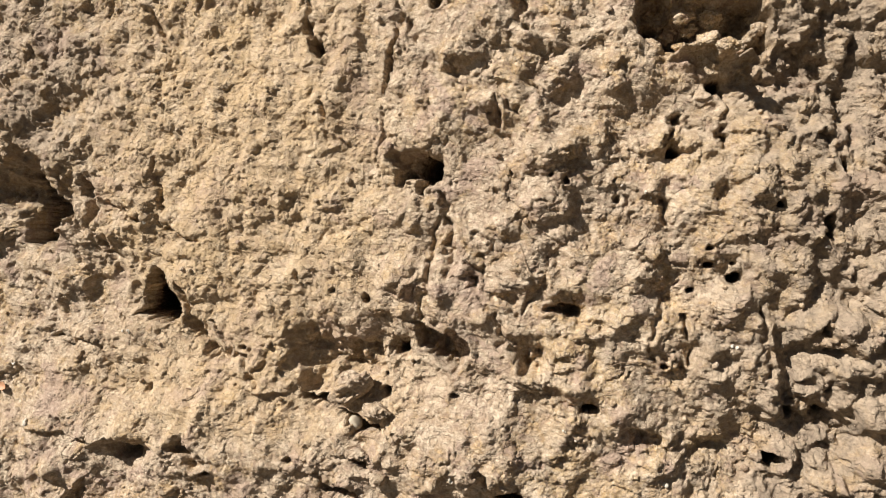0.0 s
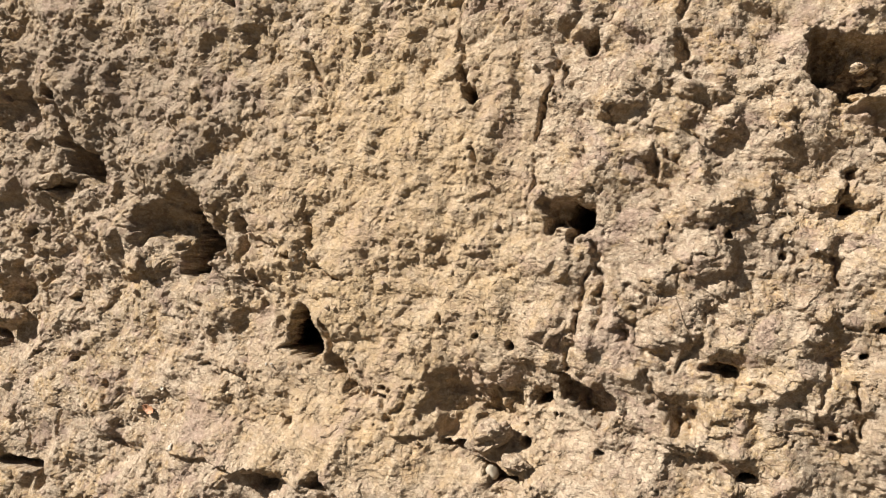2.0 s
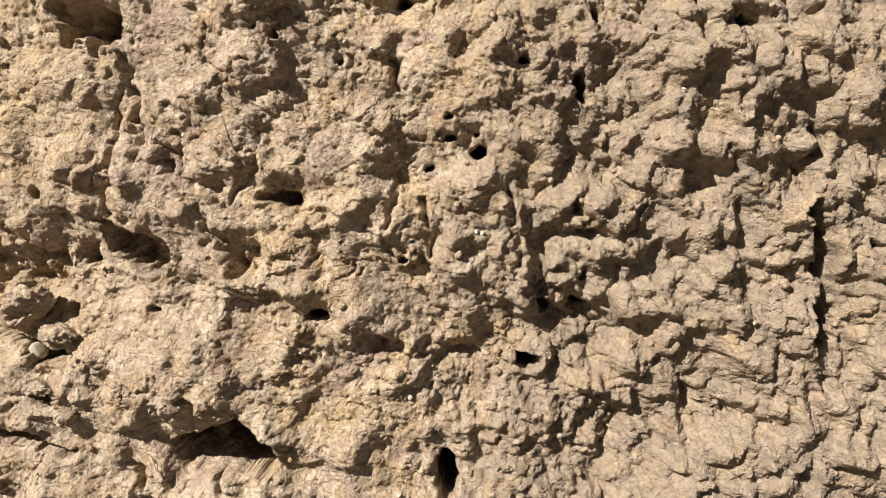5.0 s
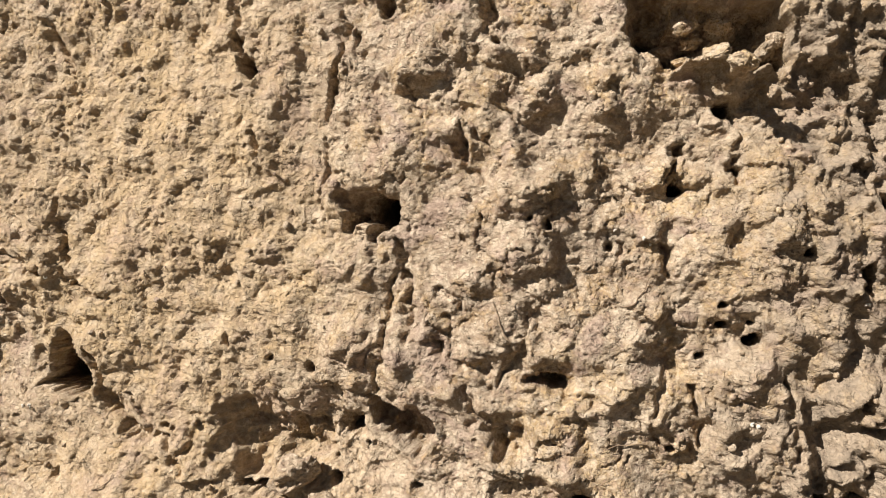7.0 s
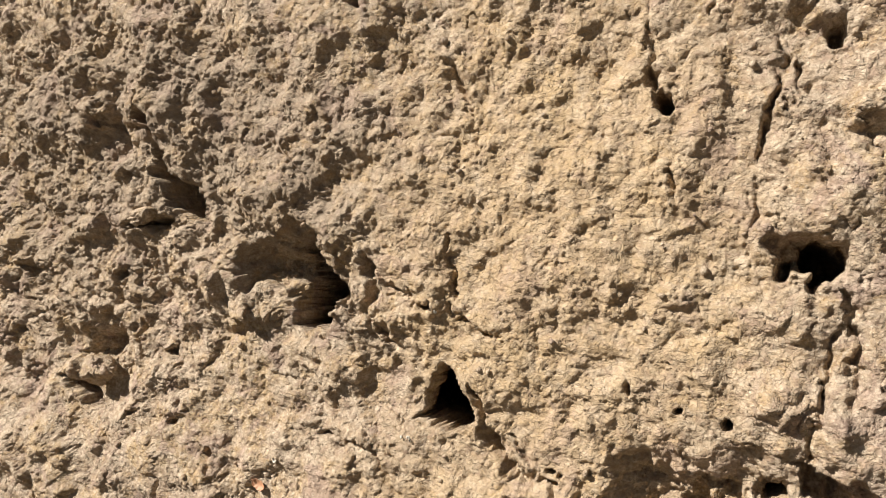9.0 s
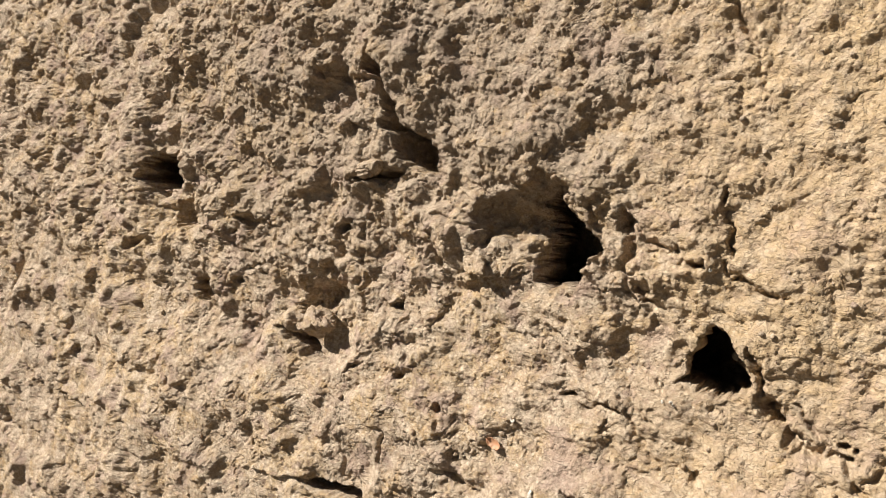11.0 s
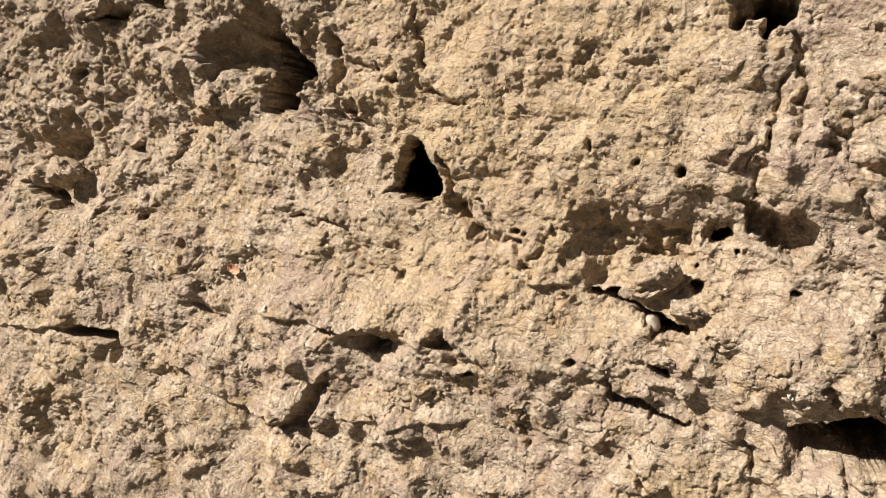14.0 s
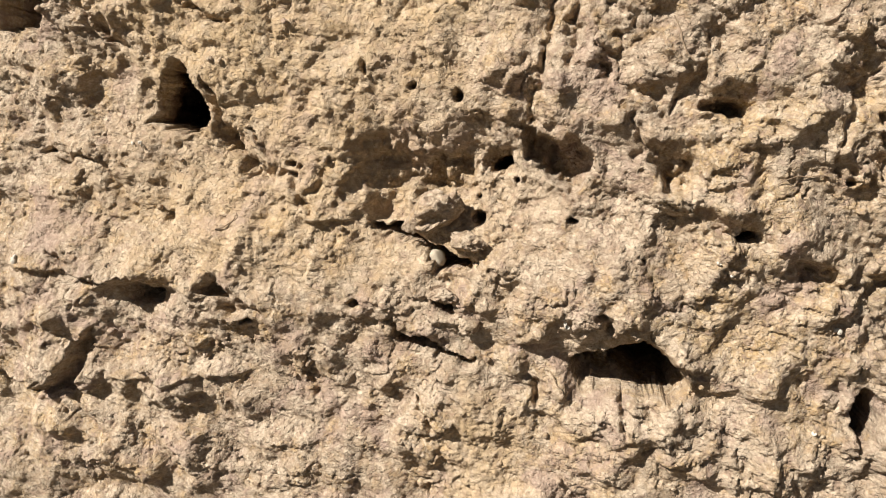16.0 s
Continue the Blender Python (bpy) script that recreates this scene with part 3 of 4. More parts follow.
swell(-0.048, 1.117, 0.019, 0.011, 0.010, -30)
crack(0.0055, 0.010, (0.173, 1.319), (0.176, 1.292), (0.177, 1.272))
crack(0.0055, 0.010, (0.201, 1.274), (0.208, 1.250))
crack(0.0047, 0.009, (0.233, 1.312), (0.236, 1.282))
crack(0.0063, 0.014, (0.163, 1.142), (0.165, 1.121), (0.166, 1.101))
crack(0.0040, 0.008, (0.161, 1.286), (0.164, 1.259))
crack(0.0040, 0.007, (0.181, 1.190), (0.180, 1.163))
crack(0.0047, 0.009, (0.252, 1.183), (0.255, 1.162))
swell(0.141, 1.107, 0.020, 0.035, 0.012)
swell(0.239, 1.162, 0.029, 0.020, 0.012, 20)
swell(0.177, 1.087, 0.023, 0.031, 0.012)
swell(0.201, 1.135, 0.033, 0.014, 0.010)
crack(0.0047, 0.009, (0.118, 1.156), (0.124, 1.128), (0.122, 1.107))
swell(0.039, 1.059, 0.029, 0.015, 0.012)
crack(0.0040, 0.008, (0.093, 1.320), (0.094, 1.289), (0.091, 1.272))
crack(0.0036, 0.006, (-0.017, 1.164), (-0.010, 1.150), (0.016, 1.143))
swell(0.069, 1.132, 0.018, 0.021, 0.009)
crack(0.0036, 0.007, (0.065, 1.114), (0.075, 1.107))
swell(0.095, 1.244, 0.014, 0.014, 0.007)
crack(0.0036, 0.007, (0.055, 1.290), (0.064, 1.300))
crack(0.0028, 0.006, (0.022, 1.246), (0.023, 1.228))
crack(0.0063, 0.016, (-0.448, 1.482), (-0.443, 1.451))
crack(0.0047, 0.014, (-0.270, 1.483), (-0.264, 1.465))
crack(0.0020, 0.004, (-0.235, 1.453), (-0.229, 1.393), (-0.221, 1.376))
swell(-0.570, 1.428, 0.031, 0.013, 0.009)
crack(0.0040, 0.006, (-0.217, 1.320), (-0.206, 1.291))
crack(0.0036, 0.008, (-0.360, 1.218), (-0.337, 1.209))
crack(0.0055, 0.007, (-0.440, 1.264), (-0.427, 1.221), (-0.413, 1.179))
crack(0.0059, 0.009, (-0.344, 1.142), (-0.323, 1.113))
crack(0.0040, 0.006, (-0.284, 1.092), (-0.269, 1.113))
swell(-0.731, 1.186, 0.073, 0.043, 0.012, 40)
crack(0.0036, 0.006, (-0.686, 1.254), (-0.678, 1.165))
crack(0.0055, 0.009, (-0.077, 1.318), (-0.071, 1.291))
crack(0.0032, 0.008, (-0.058, 1.313), (-0.056, 1.304))
crack(0.0028, 0.007, (-0.190, 1.432), (-0.192, 1.418))
crack(0.0040, 0.005, (-0.378, 1.412), (-0.353, 1.369), (-0.346, 1.337))
swell(-0.474, 1.318, 0.059, 0.033, 0.008)
swell(-0.522, 1.341, 0.041, 0.023, 0.006)
crack(0.0047, 0.008, (-0.054, 1.428), (-0.051, 1.379))
crack(0.0047, 0.008, (-0.116, 1.245), (-0.108, 1.214), (-0.110, 1.178))
swell(-0.021, 1.188, 0.032, 0.017, 0.009, -15)
swell(-0.049, 1.117, 0.021, 0.017, 0.011, -30)
crack(0.0036, 0.005, (-0.093, 1.215), (-0.071, 1.202))
crack(0.0043, 0.006, (-0.097, 1.179), (-0.075, 1.154), (-0.062, 1.128))
crack(0.0036, 0.005, (-0.324, 1.139), (-0.295, 1.106), (-0.279, 1.088))
# ---- grain of the bank: smooth ochre block, crumbly crust, fluted flank ----
block = np.maximum(region(-0.29, 1.27, 0.25, 0.34), 0.75 * region(-0.30, 1.09, 0.30, 0.10))
slab = region(-0.161, 0.928, 0.048, 0.085)
block = np.maximum(block, slab)
worn = np.maximum(block, np.maximum(0.8 * region(-0.56, 1.11, 0.22, 0.19), 0.85 * region(-0.36, 1.41, 0.46, 0.24)))
worn = np.maximum(worn, 0.5 * region(-0.95, 1.03, 0.80, 0.34))
# Grey crusting, its tone also painting in shade on the fretted corner and flank.
crust_shade = np.clip(0.5 * region(-0.52, 1.36, 0.22, 0.20) + 0.65 * region(-0.74, 1.36, 0.34, 0.26) + 0.35 * region(-0.50, 1.27, 0.12, 0.14) + 1.0 * np.clip((X + WARP_X * 5 - 0.06) / 0.08, 0, 1), 0, 1)
flank = np.clip((X + WARP_X * 5 - 0.09) / 0.05, 0, 1)
wx, wz = X + WARP_X * 0.8, Z + WARP_Z * 0.8
tilt = math.radians(-24)
ax, az = math.cos(tilt) * wx + math.sin(tilt) * wz, (-math.sin(tilt) * wx + math.cos(tilt) * wz) * 1.7
rough = 1.0 - 0.62 * worn + 0.15 * crust_shade + 0.20 * flank


def flakes(x, z, size, seed, count):
    """Chipped layers: slopes that end in sharp scarps, heights 0 to 1."""
    f = layered(x, z, size, seed, 3, 0.5) * count
    f = f - np.floor(f)
    return np.where(f < 0.88, f / 0.88, (1 - f) / 0.12)


calm = 0.14 + 0.90 * smoothstep(layered(wx, wz, 0.070, 181, 3, 0.6) * 1.5 + 0.40)      # worn places between crumbling ones
shaggy = np.maximum(crust_shade, 0.8 * np.clip((-0.52 - X + WARP_X * 8) / 0.1, 0, 1) * np.clip((Z - WARP_Z * 8 - 1.16) / 0.08, 0, 1)) * (1 - flank)      # coarse, fretted earth
rough = np.maximum(rough * np.maximum(calm, 0.75 * shaggy), 1.05 * flank)
broad = 0.018 * layered(wx, wz, 0.30, 51, 2, 0.5) * (1 - 0.6 * block)
broad += 0.0165 * (1 - 0.5 * worn) * layered(wx, wz, 0.075, 61, 3, 0.40)
relief = 0.0120 * np.abs(layered(wx, wz * 0.85, 0.060, 71, 3, 0.5)) * (0.3 + 0.7 * rough)
relief += 0.0075 * np.abs(layered(wx, wz, 0.026, 75, 2, 0.5)) * (0.12 + 0.88 * rough) * (1 + 0.6 * flank)
relief += 0.0048 * (0.15 + 0.85 * rough) * crumbs(wx, wz, 0.029, 81, 0.9, 0.7)
relief += flank * (0.009 * np.abs(smooth_noise(wx / 0.026, wz / 0.090, 95)) + 0.004 * np.abs(smooth_noise(wx / 0.010, wz / 0.028, 97)))
relief += 0.0056 * (0.25 + 0.75 * rough) * crumbs(ax + WARP_Z, az + WARP_X, 0.0200, 101, 0.9, 0.60)
relief += 0.0028 * (0.45 + 0.55 * rough) * crumbs(ax, az, 0.0092, 105, 1.0, 0.55)
relief += 0.0075 * flank * crumbs(wx * 1.2, wz * 0.85, 0.0240, 107, 0.9, 0.6)
relief += 0.0008 * rough * flakes(ax, az, 0.034, 201, 2.4) * (1 - 0.6 * flank)
relief += 0.0006 * rough * flakes(ax, az, 0.012, 221, 2.2)
relief += worn * (0.0075 * np.abs(layered(wx, wz, 0.036, 233, 2, 0.5)) + 0.0018 * np.abs(layered(wx, wz, 0.016, 231, 2, 0.6)) + 0.0013 * np.abs(layered(wx, wz, 0.0070, 235, 2, 0.6)) - 0.0008)
qx, qz = ax + 0.0016 * layered(X, Z, 0.006, 501, 2), az + 0.0016 * layered(X, Z, 0.006, 511, 2)
relief += 0.0008 * (0.45 + 0.55 * rough) * chips(qx, qz, 0.0085, 121, 2.0)
relief += 0.0007 * (0.55 + 0.60 * rough) * chips(qx, qz, 0.0048, 131, 2.0)
relief += 0.0006 * (0.35 + 0.65 * rough + 0.5 * shaggy) * crumbs(wx, wz, 0.0040, 141, 1.2, 0.5)
relief += (0.0008 + 0.0006 * shaggy) * layered(X, Z, 0.0045, 161, 2, 0.7)
relief += 0.0024 * shaggy * np.abs(layered(wx, wz, 0.013, 165, 2, 0.6)) + 0.006 * shaggy * (np.abs(layered(wx * 1.3, wz * 0.7, 0.045, 167, 2, 0.5)) - 0.1)
# streaks where rain has combed the face
steep = math.radians(-42)
sx, sz = math.cos(steep) * wx + math.sin(steep) * wz, -math.sin(steep) * wx + math.cos(steep) * wz
comb = layered(sx * 0.28, sz, 0.0060, 441, 3, 0.6)
comb2 = layered(ax * 0.35, az, 0.0075, 451, 3, 0.6)
lean_on = smoothstep(layered(wx, wz, 0.11, 461, 2, 0.5) * 2.2 + 0.5)
relief += 0.0006 * (1 - 0.6 * worn) * (comb * lean_on + comb2 * (1 - lean_on)) * (1 - 0.5 * flank)
pits = layered(wx, wz, 0.016, 171, 2, 0.6)
relief -= 0.0022 * np.clip(pits - 0.56, 0, 0.15) / 0.15 * (1 - 0.9 * worn)
# short dark clefts between the chips
cleft = np.abs(layered(ax, az, 0.020, 401, 3, 0.55))
where = layered(wx, wz, 0.013, 411, 2, 0.6)
relief -= 0.0020 * (1 - 0.4 * crust_shade) * (1 - 0.5 * worn) * smoothstep(1 - cleft / 0.050) * smoothstep((where + 0.02) / 0.14) * (0.55 + 0.45 * calm)
cleft = np.abs(layered(wx * 1.2, wz, 0.045, 421, 4, 0.55))
where = layered(wx, wz, 0.034, 431, 2, 0.6)
relief -= 0.0030 * (1 - 0.6 * crust_shade) * smoothstep(1 - cleft / 0.040) * smoothstep((where - 0.04) / 0.12) * (1 - 0.5 * block)
relief -= 0.0098 + 0.004 * flank
OUT = broad + relief
# inside the hollows the earth is as lumpy as outside
DEEP += np.clip(DEEP / 0.02, 0, 1) * (0.006 * layered(wx, wz, 0.012, 191, 3, 0.6) + 0.016 * np.clip(DEEP / 0.03 - 0.4, 0, 1) * layered(wx, wz, 0.030, 197, 3, 0.6) - 0.004 * crumbs(wx, wz, 0.010, 195, 1.2, 0.6) + 0.002)
Y = FACE + DEEP - OUT
# lumps hang over on their lower sides, and holes climb into the bank
PX = X + 0.12 * relief + WIDE_X
PZ = Z - 0.22 * relief - 0.03 * DEEP + WIDE_Z
# above the reach of the camera the bank leans back into its top
Y += np.clip(Z - 1.75, 0, 9) ** 2 * 0.9


def grid_mesh(name, px, py, pz):
    rows, cols = px.shape
    me = bpy.data.meshes.new(name)
    me.vertices.add(rows * cols)
    me.vertices.foreach_set("co", np.stack([px, py, pz], -1).astype(np.float32).ravel())
    corner = np.arange(rows * cols, dtype=np.int32).reshape(rows, cols)
    quads = np.stack([corner[:-1, :-1], corner[:-1, 1:], corner[1:, 1:], corner[1:, :-1]], -1).reshape(-1, 4)
    me.loops.add(quads.size)
    me.loops.foreach_set("vertex_index", quads.ravel())
    me.polygons.add(len(quads))
    me.polygons.foreach_set("loop_start", np.arange(0, quads.size, 4, dtype=np.int32))
    me.polygons.foreach_set("use_smooth", np.ones(len(quads), bool))
    me.update(calc_edges=True)
    return me


bank_mesh = grid_mesh("earth_bank", PX, Y, PZ)
for key, field in (("crust_shade", crust_shade), ("hollow", np.clip(DEEP / 0.03 - 0.3, 0, 1)), ("ochre", np.clip(block * 0.75, 0, 1))):
    bank_mesh.attributes.new(key, "FLOAT", "POINT").data.foreach_set("value", field.astype(np.float32).ravel())
bank_mesh.materials.append(EARTH)
bank = tagged(new("wall_bank", bank_mesh), "weathered ochre loess bank riddled with holes and cracks", "earth bank", kind="structure")


def surface(x, z):
    """The foremost point of the bank seen at a place, and the way out of the bank there."""
    s = window(x - 0.03, x + 0.03, z - 0.03, z + 0.03)
    near = np.hypot(PX[s] - x, PZ[s] - z)
    i, j = np.unravel_index(np.argmin(np.where(near < near.min() + 0.0012, Y[s], 9)), near.shape)
    k, l = i + s[0].start, j + s[1].start
    d = 4
    a = Vector((PX[k, l + d] - PX[k, l - d], Y[k, l + d] - Y[k, l - d], PZ[k, l + d] - PZ[k, l - d]))
    b = Vector((PX[k + d, l] - PX[k - d, l], Y[k + d, l] - Y[k - d, l], PZ[k + d, l] - PZ[k - d, l]))
    return Vector((PX[k, l], Y[k, l], PZ[k, l])), a.cross(b).normalized()


# ---- ground in front, and the bank's flat top behind ----
def sheet(name, x0, x1, y0, y1, z, label, cells=60, rise=0.02):
    gx, gy = np.meshgrid(np.linspace(x0, x1, cells), np.linspace(y0, y1, cells))
    me = grid_mesh(name, gx, gy, z + rise * layered(gx, gy, 1.7, 301, 3))
    me.materials.append(GROUND)
    return tagged(new(name, me), label, "ground", kind="structure")


sheet("ground", -150, 150, -300, 3.0, 0.0, "pale trodden dusty ground before the bank", 240)
sheet("ground_top", -150, 150, float(FACE + 0.30), 200, 2.33, "dry earth on top of the bank", 160, 0.01)


# ---- loose and lodged things ----
def lump_mesh(name, seed, mat, rough=0.28, flat=1.0, detail=2):
    """A broken lump about 1 across, with blunt faces."""
    bm = bmesh.new()
    bmesh.ops.create_icosphere(bm, subdivisions=detail, radius=0.5)
    shift = Vector((seed * 3.7, seed * 1.9, seed * 5.3))
    rnd = random.Random(seed)
    cuts = [(Vector((rnd.gauss(0, 1), rnd.gauss(0, 1), rnd.gauss(0, 1))).normalized(), rnd.uniform(0.34, 0.46)) for _ in range(5)]
    for v in bm.verts:
        v.co *= 1 + rough * noise.noise(v.co * 2.3 + shift) + (0.75 * rough * (abs(noise.noise(v.co * 6.0 + shift)) + 0.5 * abs(noise.noise(v.co * 14.0 + shift)) - 0.2) if detail > 3 else 0)
        for n, far in cuts:
            over = v.co.dot(n) - far
            if over > 0:
                v.co -= n * over * 0.85
        v.co.z *= flat
    for f in bm.faces:
        f.smooth = detail > 1
    me = bpy.data.meshes.new(name)
    bm.to_mesh(me)
    bm.free()
    me.materials.append(mat)
    return me


def lodged(name, me, x, z, size, sink=0.25, turn=None, parent=None, stretch=(1, 1, 1)):
    """A lump set into the face of the bank."""
    at, out = surface(x, z)
    ob = new(name, me)
    rnd = random.Random(int(x * 5000) * 31 + int(z * 5000))
    turn = turn or (rnd.uniform(0, 360), rnd.uniform(0, 360), rnd.uniform(0, 360))
    if parent:
        ob.parent = parent
    ob.matrix_basis = Matrix.Translation(at + Vector((0, -1, 0)) * size * (0.5 - sink)) @ pose(0, 0, 0, *turn) @ Matrix.Diagonal((size * stretch[0], size * stretch[1], size * stretch[2], 1))
    return ob


def snail_shell(x, z, size, seed):
    """A bleached, chipped shell: a short spiral that widens to its mouth."""
    bm = bmesh.new()
    rings, sides = 22, 9
    grid = []
    for i in range(rings):
        a = i / (rings - 1) * 2 * math.pi * 2.1
        grow = math.exp(0.155 * a) / math.exp(0.155 * 2 * math.pi * 2.1)
        c = Vector((math.cos(a) * 0.30 * grow, math.sin(a) * 0.30 * grow, 0.34 * (1 - grow)))
        ring = []
        for j in range(sides):
            b = j / sides * 2 * math.pi
            r = 0.24 * grow
            ring.append(bm.verts.new(c + Vector((math.cos(a) * math.cos(b) * r, math.sin(a) * math.cos(b) * r, math.sin(b) * r))))
        grid.append(ring)
    for p, q in zip(grid, grid[1:]):
        for j in range(sides):
            bm.faces.new((p[j], p[(j + 1) % sides], q[(j + 1) % sides], q[j])).smooth = True
    bm.faces.new(grid[0][::-1])
    me = bpy.data.meshes.new("snail_shell")
    bm.to_mesh(me)
    bm.free()
    me.materials.append(SHELL)
    tagged(lodged("snail_shell", me, x, z, size, 0.28), "tiny bleached white snail shell stuck in dry earth", "snail shell", "shells in the bank")


def dry_leaf(x, z, length):
    """A curled, torn leaf with its stalk."""
    at, out = surface(x, z)
    leaf = tagged(new("dry_leaf"), "small curled orange-brown dry leaf lying against the bank", "leaf")
    leaf.matrix_basis = Matrix.Translation(at + Vector((0, -0.0022, 0))) @ pose(0, 0, 0, 78, 25, 0)
    n = 14
    gx, gy = np.meshgrid(np.linspace(-1, 1, n), np.linspace(-1, 1, n))
    half = 0.55 * np.sqrt(np.clip(1 - gx**2, 0, 1)) * (1 + 0.14 * np.sin(gx * 9)) + 0.03
    px, py = gx * length / 2, gy * half * length / 2
    pz = (0.10 * gy**2 + 0.12 * gx**2 - 0.05 * gx * gy + 0.03 * np.sin(gx * 11) * gy) * length
    me = grid_mesh("blade", px, py, pz)
    me.materials.append(LEAF)
    blade = new("blade", me)
    thick = blade.modifiers.new("thickness", "SOLIDIFY")
    thick.thickness = 0.0003
    blade.parent = leaf
    stalk = tube("stalk", 0.0003, [Vector((length * 0.48, 0, 0.001)), Vector((length * 0.62, 0.001, 0.0006)), Vector((length * 0.75, 0.003, 0.0012))])
    stalk.parent = leaf


def tube(name, radius, points, mat=None):
    """A thin round strand through the points, tapering to its end."""
    curve = bpy.data.curves.new(name, "CURVE")
    curve.dimensions, curve.bevel_depth, curve.bevel_resolution = "3D", radius, 2
    line = curve.splines.new("NURBS")
    line.points.add(len(points) - 1)
    for i, (p, q) in enumerate(zip(line.points, points)):
        p.co, p.radius = (*q, 1), 1 - 0.6 * i / len(points)
    line.use_endpoint_u, line.order_u = True, 3
    curve.materials.append(mat or STRAW)
    return new(name, curve)


def rootlet(radius, *points):
    """A dry root hair that clings to the bank and lifts off it here and there."""
    way = []
    for (ax, az), (bx, bz) in zip(points, points[1:]):
        for k in range(4):
            at, _ = surface(ax + (bx - ax) * k / 4, az + (bz - az) * k / 4)
            way.append(at + Vector((0, -radius * (1 + k % 3), 0)))
    tagged(tube("rootlet", radius, way), "thin brown dry root clinging to the bank", "root", "rootlets on the bank")


# hanging and standing lumps of the bank itself
lodged("clod", lump_mesh("clod", 11, EARTH, 0.55, 1.0, 5), -0.196, 1.088, 0.0413, 0.42, (-20, -20, -20), bank, (1.1, 0.7, 0.6))
lodged("clod", lump_mesh("clod", 12, EARTH, 0.55, 1.0, 5), -0.171, 1.071, 0.0230, 0.42, (17, 3, 11), bank, (1.1, 0.7, 0.6))
lodged("clod", lump_mesh("clod", 13, EARTH, 0.55, 1.0, 5), -0.731, 1.155, 0.0268, 0.3, (4, -14, 2), bank, (1, 1, 1))
lodged("clod", lump_mesh("clod", 14, EARTH, 0.55, 1.0, 5), -0.187, 1.037, 0.0170, 0.3, (-9, 9, -7), bank, (1, 0.7, 0.6))
lodged("clod", lump_mesh("clod", 15, EARTH, 0.55, 1.0, 5), -0.170, 1.016, 0.0146, 0.35, (28, -8, -16), bank, (0.9, 0.8, 0.7))
lodged("clod", lump_mesh("clod", 16, EARTH, 0.55, 1.0, 5), 0.091, 1.345, 0.0157, 0.3, (15, 15, 15), bank, (1.0, 0.8, 0.7))
lodged("clod", lump_mesh("clod", 17, EARTH, 0.55, 1.0, 5), 0.052, 1.367, 0.0143, 0.3, (2, -2, 6), bank, (1.1, 0.8, 0.7))
lodged("clod", lump_mesh("clod", 18, EARTH, 0.55, 1.0, 5), 0.072, 1.371, 0.0128, 0.3, (-11, -19, -3), bank, (1, 0.8, 0.7))
lodged("clod", lump_mesh("clod", 19, EARTH, 0.55, 1.0, 5), 0.091, 1.363, 0.0144, 0.3, (26, 4, -12), bank, (1, 0.8, 0.8))
lodged("clod", lump_mesh("clod", 20, EARTH, 0.55, 1.0, 5), 0.107, 1.358, 0.0111, 0.3, (13, -13, 19), bank, (1.1, 0.8, 0.6))
lodged("clod", lump_mesh("clod", 21, EARTH, 0.55, 1.0, 5), 0.064, 1.355, 0.0129, 0.35, (0, 10, 10), bank, (1.2, 0.8, 0.6))
lodged("clod", lump_mesh("clod", 22, EARTH, 0.55, 1.0, 5), 0.120, 1.370, 0.0110, 0.35, (-13, -7, 1), bank, (1.0, 0.8, 0.9))
lodged("clod", lump_mesh("clod", 23, EARTH, 0.55, 1.0, 5), 0.041, 1.357, 0.0132, 0.35, (24, 16, -8), bank, (1.2, 0.8, 0.6))
lodged("clod", lump_mesh("clod", 24, EARTH, 0.55, 1.0, 5), 0.080, 1.354, 0.0140, 0.35, (11, -1, -17), bank, (1.3, 0.8, 0.6))
lodged("clod", lump_mesh("clod", 25, EARTH, 0.55, 1.0, 5), 0.100, 1.350, 0.0124, 0.35, (-2, -18, 14), bank, (1.2, 0.8, 0.6))
lodged("clod", lump_mesh("clod", 26, EARTH, 0.55, 1.0, 5), 0.067, 1.380, 0.0128, 0.25, (-15, 5, 5), bank, (1, 0.8, 0.8))
lodged("clod", lump_mesh("clod", 27, EARTH, 0.55, 1.0, 5), 0.088, 1.379, 0.0138, 0.25, (22, -12, -4), bank, (1, 0.8, 0.8))
lodged("clod", lump_mesh("clod", 28, EARTH, 0.55, 1.0, 5), -0.559, 1.218, 0.0289, 0.45, (9, 11, -13), bank, (1.2, 0.8, 0.8))
lodged("clod", lump_mesh("clod", 32, EARTH, 0.55, 1.0, 5), -0.665, 1.297, 0.0229, 0.4, (7, -17, -9), bank, (1.2, 0.8, 0.7))
# pebbles that lie in the hollows
tagged(lodged("pebble", lump_mesh("pebble", 31, PEBBLE, 0.22, 0.8, 3), -0.195, 1.059, 0.0134, 0.2), "small pale rounded stone lying in a hollow of the bank", "pebble", "pebbles in the hollows")
tagged(lodged("pebble", lump_mesh("pebble", 32, PEBBLE, 0.22, 0.8, 3), -0.068, 0.989, 0.0076, 0.2), "small pale rounded stone lying in a hollow of the bank", "pebble", "pebbles in the hollows")
tagged(lodged("pebble", lump_mesh("pebble", 33, PEBBLE, 0.22, 0.8, 3), -0.051, 0.982, 0.0089, 0.2), "small pale rounded stone lying in a hollow of the bank", "pebble", "pebbles in the hollows")
tagged(lodged("pebble", lump_mesh("pebble", 34, PEBBLE, 0.22, 0.8, 3), -0.369, 1.157, 0.0075, 0.2), "small pale rounded stone lying in a hollow of the bank", "pebble", "pebbles in the hollows")
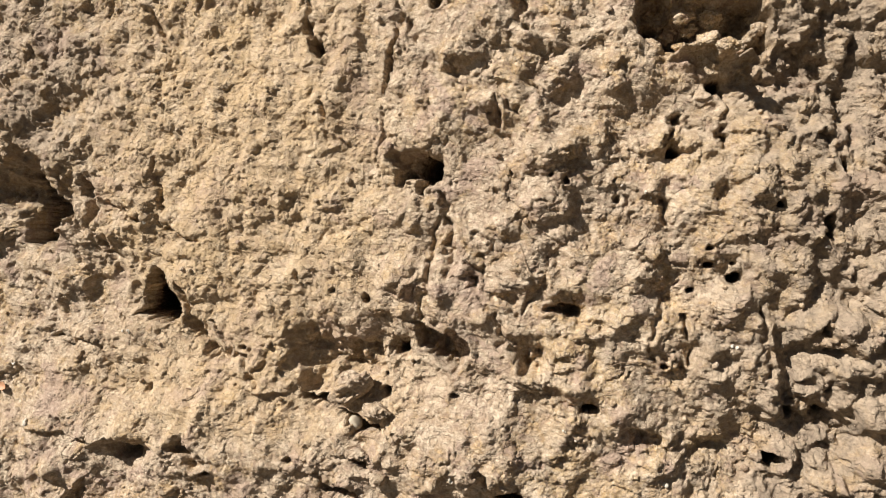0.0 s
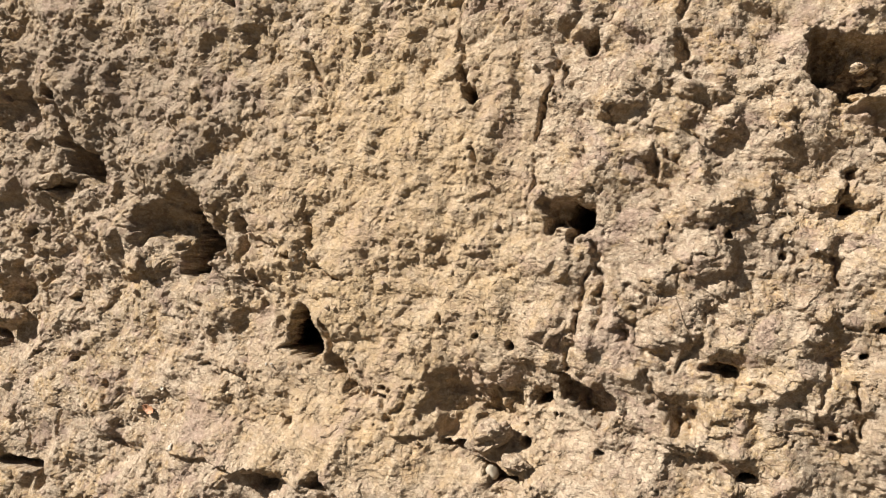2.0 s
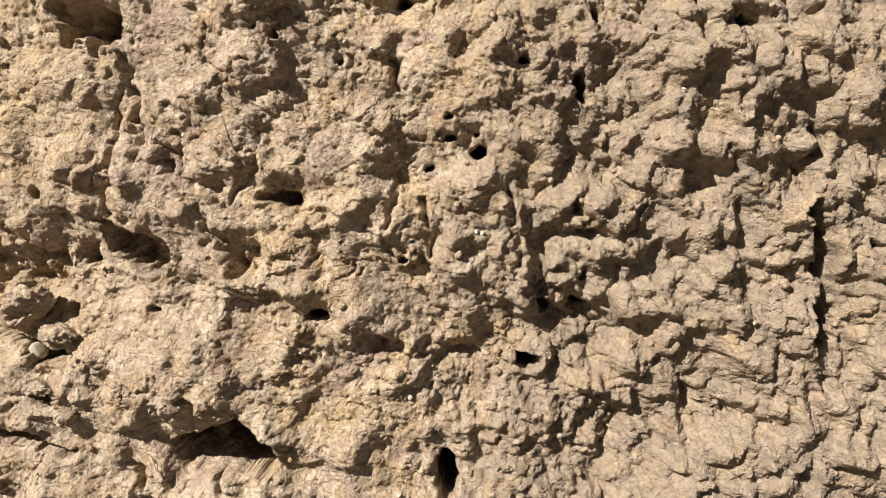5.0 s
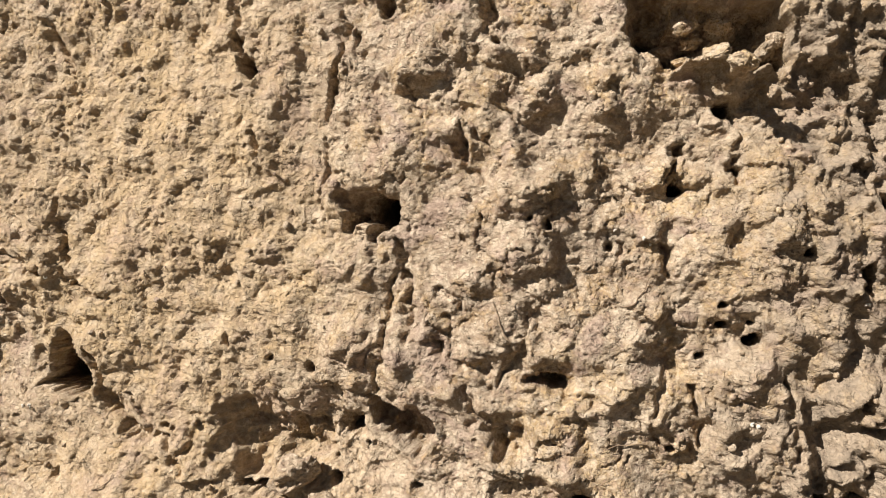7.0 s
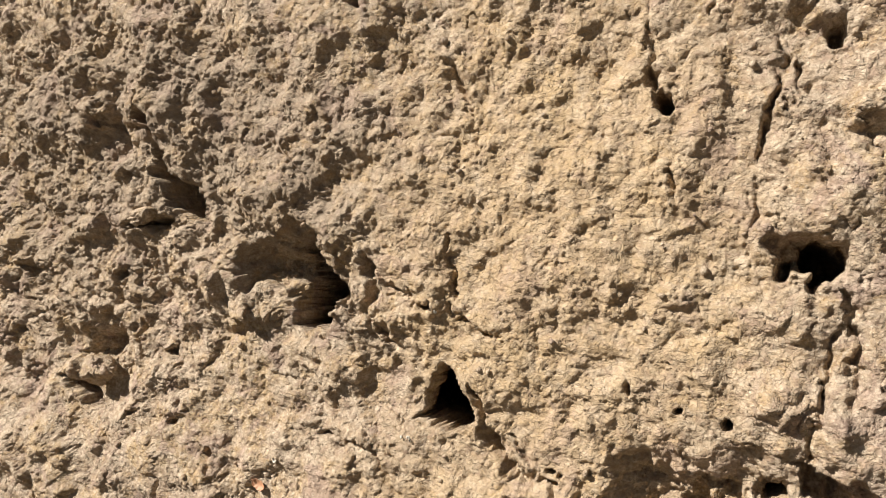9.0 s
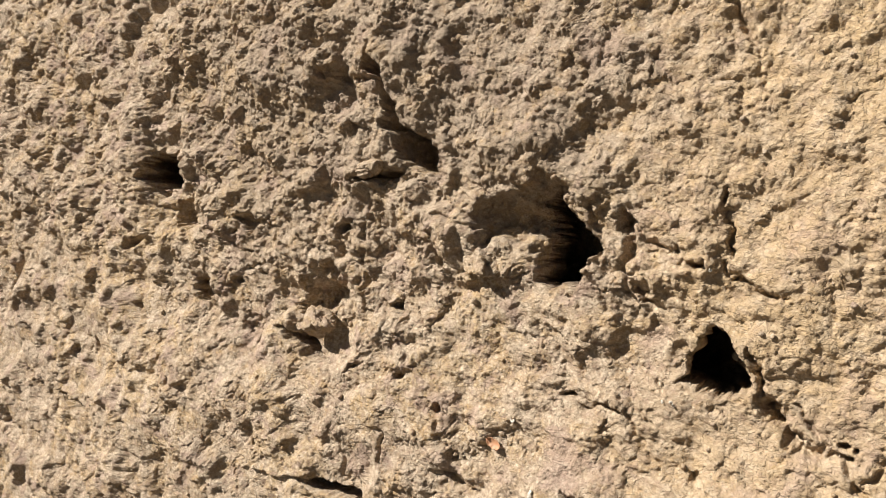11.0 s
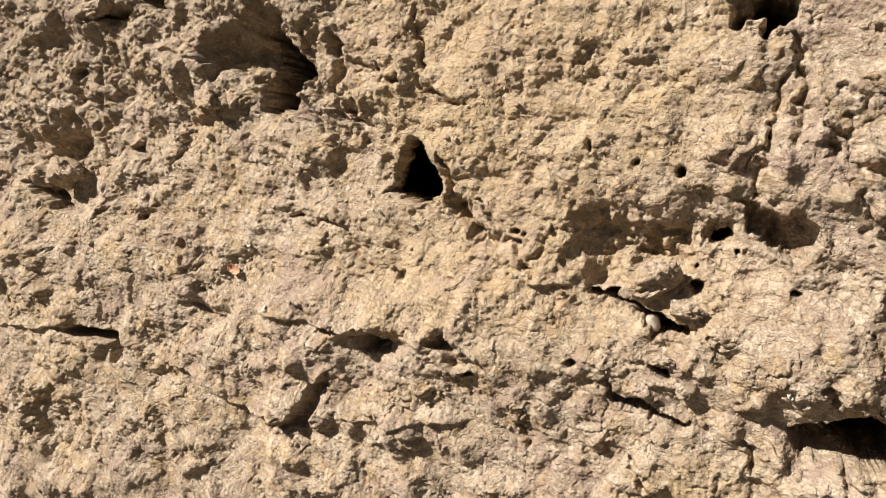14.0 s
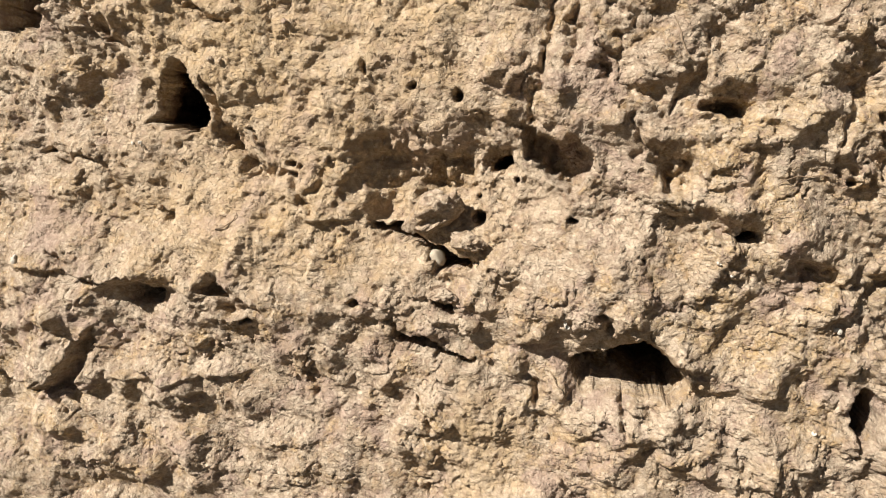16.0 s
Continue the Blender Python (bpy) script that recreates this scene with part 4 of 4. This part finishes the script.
# bleached bits of snail shell
snail_shell(0.037, 1.244, 0.0039, 20)
snail_shell(0.040, 1.241, 0.0025, 21)
snail_shell(0.021, 1.249, 0.0031, 22)
snail_shell(-0.106, 1.024, 0.0058, 23)
snail_shell(-0.022, 1.065, 0.0028, 24)
snail_shell(-0.013, 1.058, 0.0028, 25)
snail_shell(-0.501, 1.045, 0.0061, 26)
snail_shell(0.055, 1.024, 0.0062, 27)
snail_shell(0.047, 0.960, 0.0043, 28)
snail_shell(-0.021, 1.066, 0.0030, 29)
snail_shell(0.159, 1.205, 0.0046, 30)
snail_shell(0.221, 1.215, 0.0051, 31)
snail_shell(-0.375, 1.224, 0.0038, 32)
snail_shell(-0.500, 1.048, 0.0049, 33)
snail_shell(-0.523, 1.098, 0.0056, 34)
snail_shell(0.101, 1.133, 0.0037, 35)
snail_shell(-0.401, 1.131, 0.0035, 36)
snail_shell(-0.408, 1.129, 0.0033, 37)
snail_shell(0.105, 1.132, 0.0041, 38)
snail_shell(-0.399, 1.130, 0.0034, 39)
# one dry leaf and thin rootlets
dry_leaf(-0.542, 1.074, 0.013)
rootlet(0.0005, (0.026, 1.203), (0.037, 1.212), (0.044, 1.226))
rootlet(0.0005, (0.039, 1.118), (0.021, 1.117), (0.006, 1.114))
rootlet(0.0005, (-0.341, 1.074), (-0.331, 1.081), (-0.328, 1.087))
rootlet(0.0005, (-0.301, 1.229), (-0.300, 1.223), (-0.301, 1.214))
rootlet(0.0005, (0.044, 1.364), (0.052, 1.374), (0.057, 1.386))
rootlet(0.0005, (-0.876, 1.481), (-0.846, 1.485), (-0.824, 1.470))
rootlet(0.0005, (-0.118, 0.987), (-0.107, 0.976), (-0.103, 0.965))
rootlet(0.0005, (-0.044, 1.183), (-0.051, 1.198), (-0.056, 1.212))
rootlet(0.0005, (-0.517, 1.352), (-0.490, 1.328), (-0.484, 1.314))
rootlet(0.0005, (-0.487, 1.395), (-0.464, 1.411), (-0.462, 1.417))

# clods that stand out of the face: pieces of the bank
CLODS = [lump_mesh("clod", 40 + k, EARTH, 0.34, 0.8) for k in range(8)]
dice = random.Random(5)
for n in range(140):
    x, z = dice.uniform(-0.95, 0.32), dice.uniform(0.90, 1.42)
    size = dice.uniform(0.003, 0.0065)
    lodged("clod", dice.choice(CLODS), x, z, size, 0.34, None, bank)

# loose grains caught all over the face
GRAIN = [lump_mesh("grain", 70 + k, EARTH, 0.4, 0.7, 1) for k in range(6)]
coords, faces = [], []
shapes = [(np.array([v.co[:] for v in me.vertices]), np.array([f.vertices[:] for f in me.polygons])) for me in GRAIN]
dicer = np.random.RandomState(9)
base = 0
rows_in = np.searchsorted(zs, (0.78, 1.52))
cols_in = np.searchsorted(xs, (-1.3, 0.36))
for n in range(9000):
    k, l = dicer.randint(*rows_in), dicer.randint(*cols_in)
    if dicer.rand() > 0.25 + 0.75 * min(1.0, float(rough[k, l])):
        continue
    v, f = shapes[n % 6]
    turn = np.array(Euler(dicer.rand(3) * 6.28).to_matrix())
    size = 0.0008 + 0.0018 * dicer.rand() ** 3
    coords.append(v @ turn.T * size + np.array([PX[k, l], Y[k, l] - size * 0.15, PZ[k, l]]))
    faces.append(f + base)
    base += len(v)
for me in GRAIN:
    bpy.data.meshes.remove(me)
grains = bpy.data.meshes.new("loose_grains")
grains.from_pydata(np.concatenate(coords).tolist(), [], np.concatenate(faces).tolist())
grains.materials.append(EARTH)
tagged(new("loose_grains", grains), "pale crumbs of dry earth caught on the bank", "crumbs", kind="stuff")
